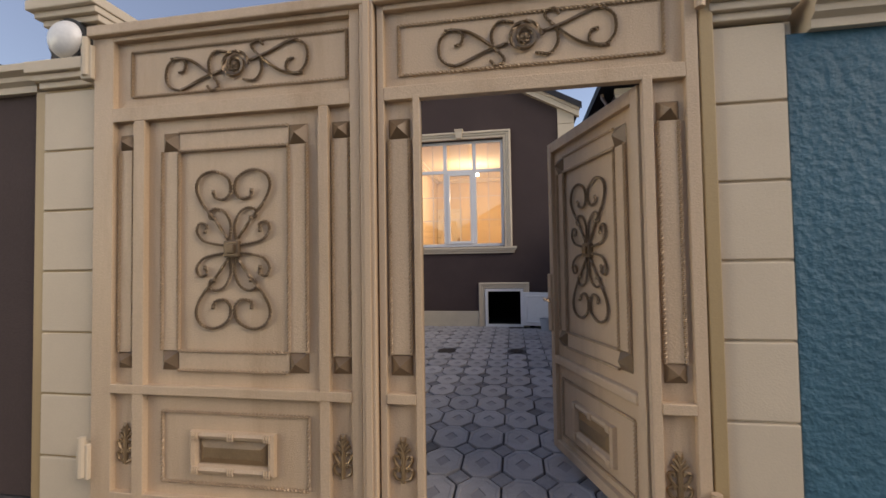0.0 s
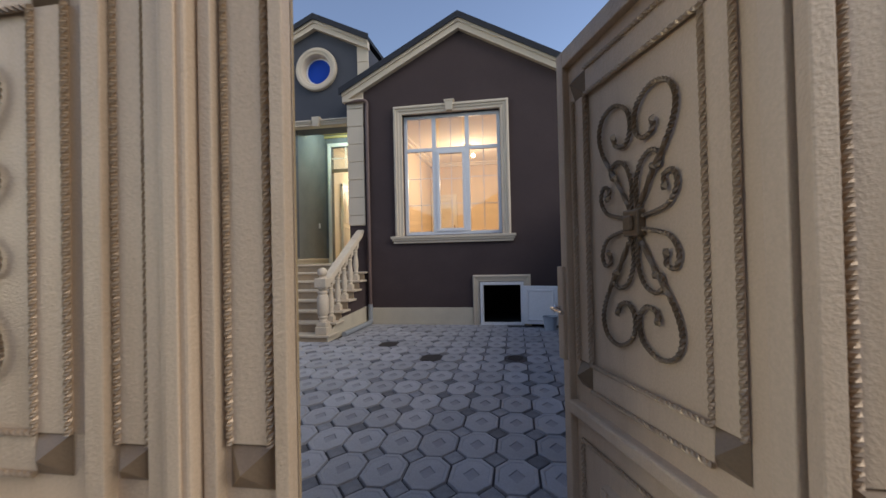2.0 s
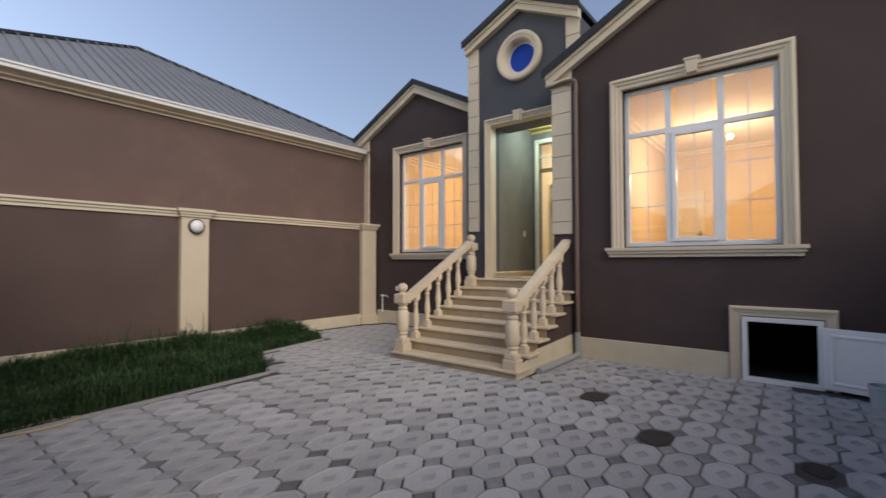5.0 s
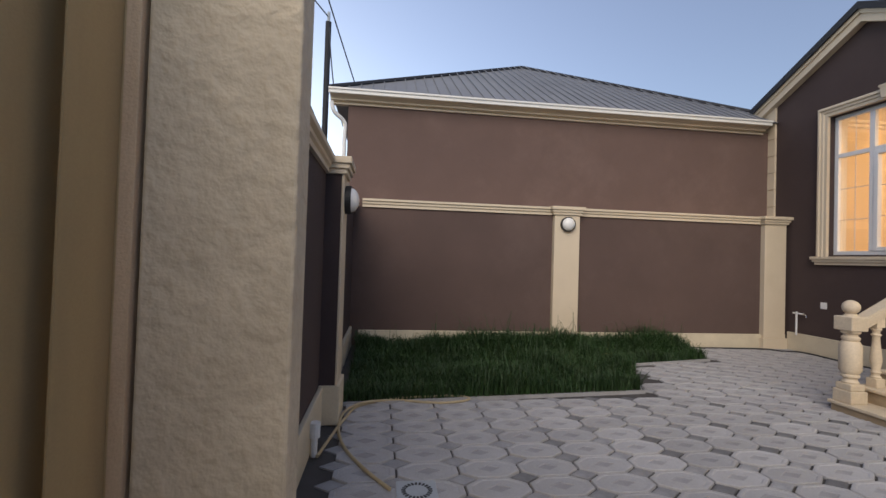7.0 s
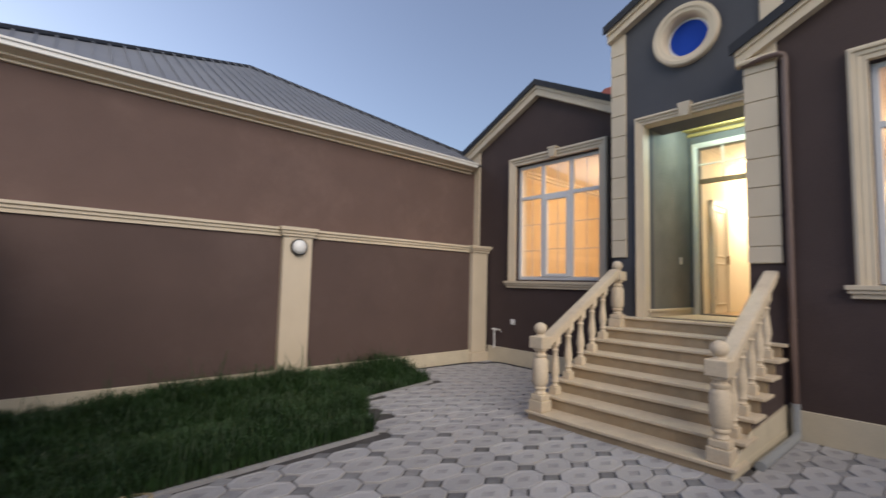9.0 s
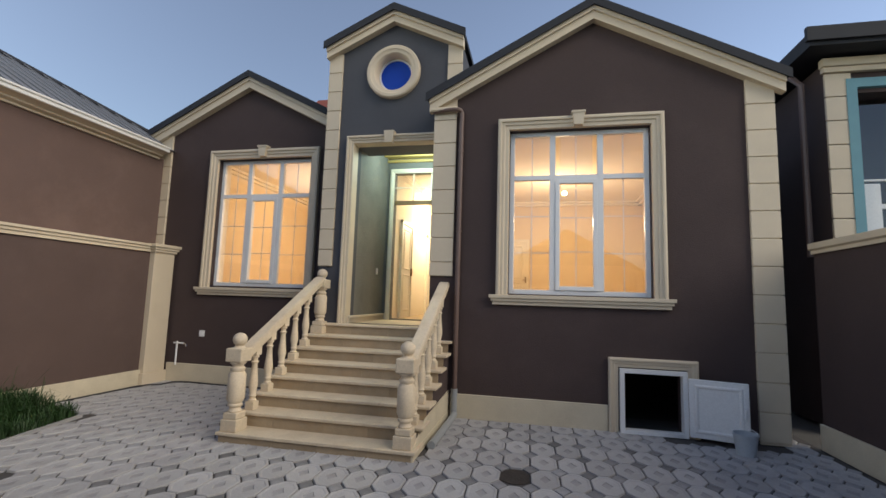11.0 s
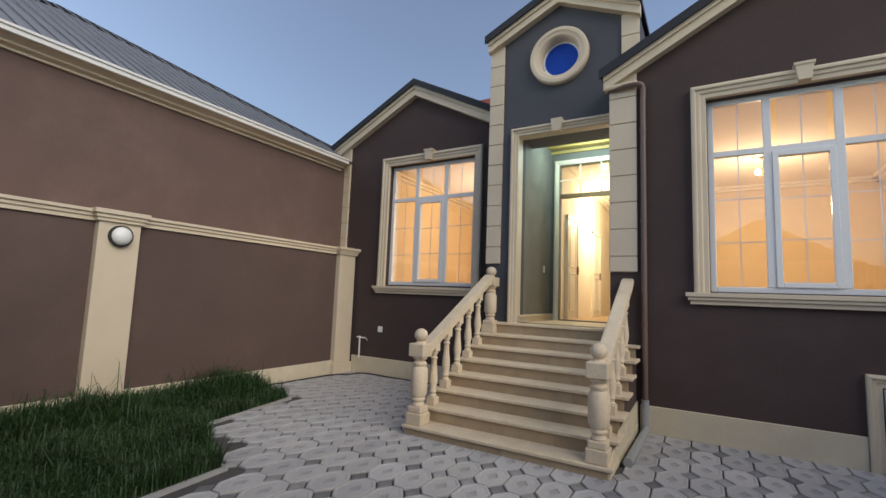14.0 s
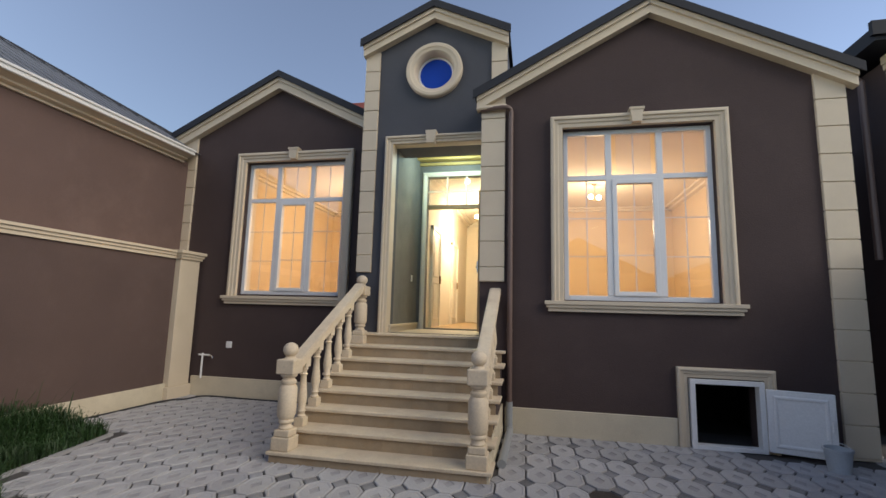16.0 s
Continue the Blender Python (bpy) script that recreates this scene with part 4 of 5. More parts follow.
part("cornice", Shape().soft_box(NX - 0.03, 8, NY - 0.08, NY, 5.05, 5.13).soft_box(NX - 0.05, 8, NY - 0.11, NY, 5.13, 5.25), CREAM, rh)
for i in range(8):
    part("quoin_block", Shape().soft_box(NX, NX + 0.33, NY - 0.04, NY, 5.05 - 0.355 * (i + 1) + 0.006, 5.05 - 0.355 * i - 0.006, 0.006), CREAM, rh)
part("window_surround", Shape().surround(2.92, 5.55, 2.3, 4.95, NY, ((0, 0), (0, 0.05), (0.13, 0.05), (0.14, 0.0), (0.16, -0.2))), TEAL_FRAME, rh, "teal painted window surround")
nwf = Shape().soft_box(3.05, 3.12, NY + 0.2, NY + 0.26, 2.3, 4.75, 0.006).soft_box(3.12, 5.4, NY + 0.2, NY + 0.26, 3.1, 3.17, 0.006).soft_box(3.55, 3.62, NY + 0.2, NY + 0.26, 2.3, 3.8, 0.006).soft_box(3.12, 5.4, NY + 0.2, NY + 0.26, 3.5, 3.53, 0.006).soft_box(4.3, 4.37, NY + 0.2, NY + 0.26, 2.3, 3.8, 0.006)
part("window_frame", nwf, PVC, rh, "white plastic window frame")
part("board", Shape().box(3.12, 3.36, NY + 0.14, NY + 0.19, 2.4, 3.45), PVC, rh, "white board leaning in the window")
part("pane", Shape().box(3.12, 5.4, NY + 0.225, NY + 0.23, 2.3, 4.75), GLASS, rh)
part("downpipe", Shape().tube([(2.42, NY + 0.35, 5.3), (2.42, NY + 0.35, 5.2), (2.48, NY + 0.2, 5.0), (2.48, NY + 0.2, 2.4)], 0.045), BROWNPIPE, rh, "brown downpipe")


# houses across the street, mirrored in the panes
def far_house(x0, x1, y0, y1, h, ridge, label):
    ob = thing("opposite_house", label, "house", "houses across the street")
    part("wall", Shape().box(x0, x1, y0, y1, 0, h), HOUSE_A, ob)
    cx = (x0 + x1) / 2
    part("roof", Shape().prism([(x0 - 0.4, h), (x1 + 0.4, h), (cx, ridge)], y0 - 0.4, y1 + 0.4), ROOF, ob)


far_house(-12, -4.5, -16, -9.5, 3.2, 5.2, "single-storey house with a gabled roof across the street")
far_house(-3.6, 3.8, -16, -9.0, 3.3, 5.6, "single-storey gabled house across the street")
far_house(5.0, 12.5, -17, -9.8, 3.1, 5.0, "single-storey house with a low gable across the street")

# ---- gate ----
def scroll_motif(s, cx, cz, kx, kz, y, r):
    big = [(0.02, 0.04), (0.10, 0.15), (0.19, 0.26), (0.222, 0.345), (0.19, 0.41), (0.11, 0.43), (0.03, 0.39), (0.012, 0.32), (0.05, 0.275), (0.105, 0.285), (0.115, 0.315)]
    inner = [(0.02, 0.05), (0.012, 0.13), (0.045, 0.20), (0.10, 0.225), (0.14, 0.205), (0.135, 0.17), (0.11, 0.17)]
    outer = [(0.03, 0.02), (0.11, 0.03), (0.18, 0.05), (0.218, 0.10), (0.20, 0.145), (0.16, 0.135), (0.165, 0.10)]
    for sx in (-1, 1):
        for sz in (-1, 1):
            for path, k in ((big, 1), (inner, 0.9), (outer, 0.9)):
                pts = smooth_path([(cx + sx * a * kx, y, cz + sz * b * kz) for a, b in path], 10)
                s.tube(pts, r * k, 4, twist=85)
                e = pts[-1]
                s.pyramid(e.x - 0.012, e.x + 0.012, e.z - 0.012, e.z + 0.012, y - 0.004, 0.012)
    return s


def boss(s, cx, cz, y, a=0.045):
    s.soft_box(cx - a, cx + a, y - 0.02, y + 0.01, cz - a, cz + a, 0.006)
    s.soft_box(cx - a * 0.55, cx + a * 0.55, y - 0.032, y - 0.02, cz - a * 0.55, cz + a * 0.55, 0.005)
    return s


def transom_scroll(s, cx, cz, y, w, h, r=0.0085):
    spiral = [(cx + 0.085 * (1 - k / 44) * math.cos(k * 0.36) * 1.0, y - 0.006, cz + 0.085 * (1 - k / 44) * math.sin(k * 0.36)) for k in range(40)]
    s.tube(spiral, r * 1.2, 4, twist=85)
    for sx in (-1, 1):
        for pts in ([(0.08, 0.02), (0.2, 0.055), (0.34, 0.11), (0.42, 0.07), (0.425, -0.02), (0.37, -0.075), (0.31, -0.05), (0.315, 0.0), (0.35, 0.01)],
                    [(0.40, -0.075), (0.28, -0.055), (0.16, 0.03), (0.10, 0.10), (0.14, 0.13), (0.17, 0.10)],
                    [(0.05, -0.08), (0.12, -0.09), (0.16, -0.04), (0.155, 0.03)]):
            s.tube(smooth_path([(cx + sx * a * w, y, cz + sx * b * h) for a, b in pts], 8), r, 4, twist=85)
    return s


def fleuron(s, cx, z0, y, h=0.22):
    k = h / 0.22
    s.tube([(cx, y, z0), (cx, y, z0 + 0.12 * k), (cx, y, z0 + 0.2 * k)], [0.014, 0.012, 0.006], 6)
    for sx in (-1, 1):
        for a in ([(0, 0.01), (0.04, 0.02), (0.052, 0.055), (0.03, 0.07), (0.022, 0.05)], [(0, 0.06), (0.035, 0.085), (0.05, 0.12), (0.028, 0.13), (0.02, 0.11)], [(0, 0.13), (0.02, 0.15), (0.04, 0.165)], [(0, 0.15), (0.015, 0.175), (0.028, 0.19)], [(0, 0.17), (0.008, 0.195), (0.012, 0.21)]):
            pts = smooth_path([(cx + sx * p * 0.95, y, z0 + q * k) for p, q in a], 5)
            s.tube(pts, [0.008] * (len(pts) - 1) + [0.003], 5)
    s.pyramid(cx - 0.016, cx + 0.016, z0 + 0.185 * k, z0 + 0.225 * k, y, 0.012)
    return s


def framed_panel(ob, x0, x1, z0, z1, y, band, motif=True):
    """Corner pyramids joined by a raised band between twisted ropes, with a scroll in the middle."""
    part("band", Shape().soft_box(x0, x0 + band, y - 0.012, y, z0 + band, z1 - band, 0.003).soft_box(x1 - band, x1, y - 0.012, y, z0 + band, z1 - band, 0.003)
         .soft_box(x0 + band, x1 - band, y - 0.012, y, z1 - band, z1, 0.003).soft_box(x0 + band, x1 - band, y - 0.012, y, z0, z0 + band, 0.003), GATE, ob)
    rp = Shape()
    for xa in (x0, x0 + band, x1 - band, x1):
        rp.rope((xa, y - 0.016, z0 + band), (xa, y - 0.016, z1 - band))
    for za in (z0, z0 + band, z1 - band, z1):
        rp.rope((x0 + band, y - 0.016, za), (x1 - band, y - 0.016, za))
    part("twisted_rope", rp, ROPE, ob)
    for xa in (x0, x1 - band):
        for za in (z0, z1 - band):
            part("corner_pyramid", Shape().pyramid(xa - 0.003, xa + band + 0.003, za - 0.003, za + band + 0.003, y - 0.003, 0.05), BRONZE_SHADED, ob, "brownish pyramid stud, facet shade deepened in its colour")
    if motif:
        cx, cz = (x0 + x1) / 2, (z0 + z1) / 2
        k = (x1 - x0) / 0.87
        part("scroll", scroll_motif(Shape(), cx, cz, k, k * (z1 - z0) / 1.32 / k, y - 0.014, 0.0088), IRON, ob, "twisted wrought iron scroll")
        part("boss", boss(Shape(), cx, cz, y - 0.012, 0.045 * k), IRON, ob, "square iron boss")


def narrow_panel(ob, x0, x1, z0, z1, y):
    w = x1 - x0
    part("band", Shape().soft_box(x0, x1, y - 0.012, y, z0 + w, z1 - w, 0.003), GATE, ob)
    part("twisted_rope", Shape().rope((x0, y - 0.014, z0 + w), (x0, y - 0.014, z1 - w)).rope((x1, y - 0.014, z0 + w), (x1, y - 0.014, z1 - w)), ROPE, ob)
    for za in (z0, z1 - w):
        part("corner_pyramid", Shape().pyramid(x0 - 0.004, x1 + 0.004, za, za + w, y - 0.003, 0.05), BRONZE_SHADED, ob, "brownish pyramid stud, facet shade deepened in its colour")


def lower_panel(ob, x0, x1, z0, z1, y, ix0, ix1, iz0, iz1):
    part("twisted_rope", Shape().rope_rect(x0, x1, z0, z1, y - 0.006), ROPE, ob)
    part("cassette_frame", Shape().surround(ix0, ix1, iz0, iz1, y, ((0, 0), (0.004, 0.026), (0.02, 0.034), (0.036, 0.026), (0.045, 0.004)), True), GATE, ob)
    for f in (0.08, 0.5, 0.92):
        for zz in (iz0 + 0.02, iz1 - 0.02):
            rb = Shape()
            for d in (-0.014, 0, 0.014):
                c = ix0 + (ix1 - ix0) * f + d
                rb.tube([(c, y - 0.034, zz - 0.02), (c, y - 0.038, zz), (c, y - 0.034, zz + 0.02)], 0.006, 6)
            part("ring_bead", rb, GATE, ob)
    a, b, c, d = ix0 + 0.05, ix1 - 0.05, iz0 + 0.05, iz1 - 0.05
    e = 0.035
    part("cassette", Shape().add([(a, y, c), (b, y, c), (b, y, d), (a, y, d), (a + e, y - 0.02, c + e), (b - e, y - 0.02, c + e), (b - e, y - 0.02, d - e), (a + e, y - 0.02, d - e)],
                                 [(0, 1, 5, 4), (1, 2, 6, 5), (2, 3, 7, 6), (3, 0, 4, 7), (4, 5, 6, 7), (3, 2, 1, 0)]), BRONZE, ob, "bevelled bronze cassette")


# brown stud paint, deepened to carry the shade of the downward facets
BRONZE_SHADED = material("pyramid_paint_shaded", (0.21, 0.145, 0.088), 0.36, metal=0.15, vary=0.12, scale=9, bump=0.12, grain=120)
GY = 2.10          # sheet plane of the closed gate
FR = GY - 0.035    # front of the frame tubes
GZ0, GZ1 = 0.06, 2.70


def bars(ob, rects, y0=None, name="frame_bar"):
    for x0, x1, z0, z1, d in rects:
        part(name, Shape().soft_box(x0, x1, FR - d, GY + 0.012, z0, z1, 0.004), GATE, ob)


gl = thing("gate_leaf", "closed beige steel gate leaf with twisted ropes and iron scrolls", "gate", "driveway gate")
part("sheet", Shape().box(-1.95, -0.30, GY, GY + 0.004, GZ0, GZ1), GATE, gl)
part("back_sheet", Shape().box(-1.95, -0.30, GY + 0.012, GY + 0.016, GZ0, GZ1), GATE_BACK, gl, "dull tan back sheet")
bars(gl, [(-1.96, -1.83, GZ0, GZ1, 0), (-1.69, -1.62, GZ0, 2.20, 0.004), (-0.575, -0.52, GZ0, 2.20, 0.004), (-0.40, -0.345, GZ0, GZ1, 0), (-1.83, -0.40, 2.20, 2.28, 0.002), (-1.83, -0.40, 2.67, GZ1, 0.002), (-1.83, -0.40, 0.665, 0.715, 0.008), (-1.83, -0.40, GZ0, 0.12, 0.002)])
part("top_rail", Shape().soft_box(-1.98, -0.30, GY - 0.07, GY + 0.06, 2.70, 2.76, 0.008), GATE, gl)
narrow_panel(gl, -1.80, -1.71, 0.80, 2.13, GY)
narrow_panel(gl, -0.505, -0.415, 0.80, 2.12, GY)
framed_panel(gl, -1.52, -0.65, 0.80, 2.12, GY, 0.105)
lower_panel(gl, -1.52, -0.65, 0.19, 0.57, GY, -1.34, -0.835, 0.25, 0.475)
part("twisted_rope", Shape().rope_rect(-1.73, -0.425, 2.35, 2.61, GY - 0.006), ROPE, gl)
part("scroll", transom_scroll(Shape(), -1.075, 2.475, GY - 0.01, 1.0, 1.0), IRON, gl, "iron scroll with a rosette")
part("rosette", Shape().lathe([(0.005, 0), (0.03, 0.005), (0.022, 0.018), (0.004, 0.03)], 0, 0, 0, 9), IRON, gl).matrix_basis = pose(-1.075, GY, 2.475, 90)
for x in (-1.755, -0.46):
    part("fleuron", fleuron(Shape(), x, 0.27, GY - 0.008), BRONZE, gl, "bronze tree-shaped ornament")
for z in (0.18, 2.46):
    part("hinge", Shape().soft_box(-2.03, -1.955, GY - 0.06, GY, z, z + 0.2, 0.008).tube([(-1.99, GY - 0.06, z + 0.02), (-1.99, GY - 0.06, z + 0.24)], 0.02, 12), CREAM, gl)

gr = thing("gate_leaf", "beige steel gate leaf with a wicket opening and iron scrolls", "gate", "driveway gate")
rs = Shape()
wall_grid(rs, -0.27, 1.25, GZ0, GZ1, GY, GY + 0.004, [(-0.03, 1.05, GZ0 - 0.01, 2.22)])
part("sheet", rs, GATE, gr)
rs2 = Shape()
wall_grid(rs2, -0.27, 1.25, GZ0, GZ1, GY + 0.012, GY + 0.016, [(-0.03, 1.05, GZ0 - 0.01, 2.22)])
part("back_sheet", rs2, GATE_BACK, gr, "dull tan back sheet")
bars(gr, [(-0.25, -0.215, GZ0, GZ1, 0), (-0.065, -0.03, GZ0, 2.22, 0.004), (1.03, 1.075, GZ0, 2.22, 0.004), (1.22, 1.275, GZ0, GZ1, 0), (-0.215, 1.22, 2.20, 2.27, 0.002), (-0.215, 1.22, 2.67, GZ1, 0.002), (-0.215, -0.065, 0.665, 0.715, 0.008), (1.075, 1.22, 0.665, 0.715, 0.008), (-0.215, -0.065, GZ0, 0.12, 0.002), (1.075, 1.22, GZ0, 0.12, 0.002)])
part("meeting_stile", Shape().soft_box(-0.335, -0.26, FR - 0.03, GY + 0.01, GZ0, 2.72, 0.008).soft_box(-0.315, -0.28, FR - 0.04, FR - 0.03, GZ0, 2.72, 0.004), GATE, gr)
part("top_rail", Shape().soft_box(-0.26, 1.29, GY - 0.07, GY + 0.06, 2.70, 2.76, 0.008), GATE, gr)
narrow_panel(gr, -0.195, -0.09, 0.80, 2.11, GY)
narrow_panel(gr, 1.10, 1.19, 0.80, 2.10, GY)
part("twisted_rope", Shape().rope_rect(-0.14, 1.14, 2.335, 2.595, GY - 0.006), ROPE, gr)
part("scroll", transom_scroll(Shape(), 0.50, 2.47, GY - 0.01, 1.0, 1.0), IRON, gr, "iron scroll with a rosette")
part("rosette", Shape().lathe([(0.005, 0), (0.03, 0.005), (0.022, 0.018), (0.004, 0.03)], 0, 0, 0, 9), IRON, gr).matrix_basis = pose(0.50, GY, 2.47, 90)
for x in (-0.143, 1.147):
    part("fleuron", fleuron(Shape(), x, 0.27, GY - 0.008), BRONZE, gr, "bronze tree-shaped ornament")
gp = tagged(thing("gate_post", "grey-beige steel gate post against the pillar", "gate post"), kind="structure")
part("post", Shape().soft_box(1.285, 1.345, GY - 0.03, GY + 0.06, 0, 2.75, 0.006), GATE_BACK, gp)
for z in (0.12, 2.5):
    part("hinge", Shape().tube([(1.28, GY - 0.06, z), (1.28, GY - 0.06, z + 0.22)], 0.022, 12), GATE, gp)

gq = tagged(thing("gate_post", "tan steel gate post lining the pillar reveal", "gate post"), kind="structure")
part("post", Shape().soft_box(-2.44, -2.025, 2.125, 2.18, 0, 2.45, 0.004), GATE_BACK, gq)
part("edge_strip", Shape().soft_box(-2.43, -2.02, 2.18, 2.225, 0, 2.45, 0.003), GATE, gq, "pale edge strip")
part("back_plate", Shape().box(-2.025, -1.78, 2.168, 2.173, 0, 2.45), GATE_BACK, gq)
# wicket standing open
WK_ANGLE = math.degrees(math.atan2(1.09, -0.375)) - 180
wk = thing("wicket_door", "beige steel wicket door standing open inward, iron scroll panel", "gate door", "driveway gate", pose(1.045, GY + 0.03, 0, 0, 0, WK_ANGLE))
W = 1.10   # leaf runs from its hinge along -x
part("sheet", Shape().box(-W, 0, 0, 0.004, 0.08, 2.20), GATE, wk)
part("back_sheet", Shape().box(-W, 0, 0.045, 0.049, 0.08, 2.20), GATE_BACK, wk, "dull tan back sheet")
for a, b, c, d in ((-W, -W + 0.06, 0.08, 2.20), (-0.06, 0, 0.08, 2.20), (-W + 0.06, -0.06, 2.13, 2.20), (-W + 0.06, -0.06, 0.08, 0.14)):
    part("frame_bar", Shape().soft_box(a, b, -0.03, 0.05, c, d, 0.005), GATE, wk)
part("frame_bar", Shape().soft_box(-W + 0.06, -0.06, -0.04, 0.045, 0.665, 0.72, 0.01), GATE, wk)
framed_panel(wk, -0.97, -0.14, 0.80, 2.06, 0, 0.10)
lower_panel(wk, -0.98, -0.13, 0.19, 0.57, 0, -0.80, -0.31, 0.25, 0.475)
part("lock_case", Shape().soft_box(-W - 0.012, -W + 0.045, -0.045, 0.055, 0.88, 1.28, 0.005), GATE, wk)
part("lock_plate", Shape().box(-W - 0.016, -W - 0.012, -0.02, 0.03, 0.92, 1.24), RUST, wk, "rusty lock face plate")
part("handle", Shape().tube(smooth_path([(-W + 0.02, 0.05, 1.10), (-W + 0.02, 0.10, 1.10), (-W + 0.05, 0.115, 1.10), (-W + 0.14, 0.115, 1.095)], 4), 0.009), CHROME, wk, "chrome lever handle")
part("handle", Shape().tube(smooth_path([(-W + 0.02, -0.04, 1.10), (-W + 0.02, -0.08, 1.10), (-W + 0.05, -0.09, 1.10), (-W + 0.14, -0.09, 1.095)], 4), 0.009), CHROME, wk, "chrome lever handle")

# ---- small things ----
bk = thing("plastic_bucket", "grey plastic bucket on the paving by the hatch", "bucket", "", Matrix.Translation((0.92, 9.12, 0.0)))
part("tub", Shape().lathe([(0.095, 0.0), (0.122, 0.215), (0.131, 0.22), (0.131, 0.24), (0.116, 0.24), (0.09, 0.02)], 0, 0, 0, 28), BUCKET, bk, smooth=True)
part("bail", Shape().tube([(0.131 * math.cos(a), 0.09 * math.sin(a), 0.23 + 0.05 * math.sin(a)) for a in [math.pi * k / 14 for k in range(15)]], 0.004, 6), PVC, bk, "thin white handle")

dp = thing("downpipe", "brown downpipe on the brown wall ending in a grey shoe", "downpipe")
part("pipe", Shape().tube(smooth_path([(-2.93, RY - 0.07, 4.42), (-2.75, RY - 0.09, 4.43), (-2.56, RY - 0.09, 4.43), (-2.50, RY - 0.05, 4.38), (-2.50, RY - 0.05, 4.2)], 6) + [(-2.50, RY - 0.05, 0.36)], 0.035, 12), BROWNPIPE, dp, smooth=True)
part("gutter_branch", Shape().tube([(-2.96, RY - 0.085, 4.44), (-2.56, RY - 0.085, 4.44)], 0.04, 12), CREAM, dp, "cream pipe crossing the quoin")
part("shoe", Shape().tube(smooth_path([(-2.50, RY - 0.06, 0.40), (-2.50, RY - 0.06, 0.12), (-2.49, RY - 0.10, 0.06), (-2.49, 9.3, 0.05), (-2.50, 8.25, 0.045)], 6), 0.045, 14), GREYPIPE, dp, "grey plastic pipe along the stair", True)
for z in (1.3, 2.6, 3.8):
    part("clip", Shape().tube([(-2.50, RY - 0.05, z), (-2.50, RY - 0.05, z + 0.03)], 0.041, 12), BROWNPIPE, dp)

tap = thing("garden_tap", "white pipe stand with a small metal tap by the wall", "tap", "garden taps")
part("pipe", Shape().tube([(-7.78, LY - 0.06, 0.30), (-7.78, LY - 0.06, 0.72)], 0.016), PVC, tap)
part("elbow", Shape().tube([(-7.86, LY - 0.05, 0.69), (-7.62, LY - 0.07, 0.69)], 0.014), PVC, tap)
part("spout", Shape().tube(smooth_path([(-7.64, LY - 0.07, 0.69), (-7.56, LY - 0.10, 0.68), (-7.53, LY - 0.12, 0.64)], 4), 0.012), CHROME, tap, "metal spout")
tap2 = thing("drain_pipe", "white plastic elbow pipe coming out of the plinth", "pipe")
part("pipe", Shape().tube([(-3.95, FW + 0.04, 0.22), (-3.95, FW + 0.07, 0.22)], 0.03, 12), PVC, tap2)
part("elbow", Shape().tube([(-3.95, FW + 0.07, 0.25), (-3.95, FW + 0.07, 0.14)], 0.04, 12), PVC, tap2)
part("tail", Shape().tube([(-3.95, FW + 0.07, 0.15), (-3.95, FW + 0.07, 0.0)], 0.024, 12), PVC, tap2)
so = thing("wall_socket", "white square socket cover on the brown wall", "socket", "wall sockets")
part("plate", Shape().soft_box(-7.38, -7.27, LY - 0.012, LY, 0.82, 0.93, 0.004), PVC, so)
part("inset", Shape().soft_box(-7.355, -7.295, LY - 0.018, LY - 0.012, 0.845, 0.905, 0.003), PVC, so)
sw = thing("wall_switch", "white switch plate on the porch wall", "switch")
part("plate", Shape().soft_box(-4.355, -4.343, 11.26, 11.34, 2.05, 2.17, 0.003), PVC, sw)
part("rocker", Shape().soft_box(-4.343, -4.338, 11.28, 11.32, 2.07, 2.15, 0.002), PVC, sw)

hs = thing("garden_hose", "coiled yellow garden hose lying on the paving", "hose")
hp = [(-3.41, 3.08), (-3.67, 2.92), (-4.03, 2.75), (-4.43, 2.66), (-4.79, 2.68), (-5.04, 2.84), (-5.17, 3.16), (-5.08, 3.58), (-5.13, 3.85), (-5.22, 3.93), (-5.30, 3.80), (-5.28, 3.42), (-5.2, 3.1), (-5.02, 2.80), (-4.72, 2.70), (-4.29, 2.62), (-3.91, 2.56)]
part("hose", Shape().tube(smooth_path([(x, y, 0.018 + (0.022 if 3 < i < 6 else 0)) for i, (x, y) in enumerate(hp)], 8), 0.0125, 10), HOSE, hs, smooth=True)
cb = thing("wall_cable", "black cable lying along the wall foot", "cable")
part("cable", Shape().tube(smooth_path([(-8.0, 8.4, 0.015), (-7.98, 9.2, 0.015), (-7.9, 9.9, 0.02), (-7.75, 10.1, 0.015), (-7.6, 10.38, 0.02), (-6.8, 10.39, 0.015), (-5.6, 10.40, 0.015), (-4.8, 10.38, 0.015)], 6), 0.012, 8), CABLE, cb)

dr = thing("floor_drain", "square pale drain cover with a ring of slots", "drain", "", Matrix.Translation((-3.38, 3.25, 0.012)))
part("cover", Shape().soft_box(-0.13, 0.13, -0.13, 0.13, -0.02, 0.006, 0.004), BUCKET, dr)
for k in range(22):
    a = 2 * math.pi * k / 22
    o = part("slot", Shape().box(-0.007, 0.007, -0.014, 0.014, 0.0, 0.008), BLACK, dr)
    o.matrix_basis = pose(0.085 * math.cos(a), 0.085 * math.sin(a), 0, 0, 0, math.degrees(a) - 90)

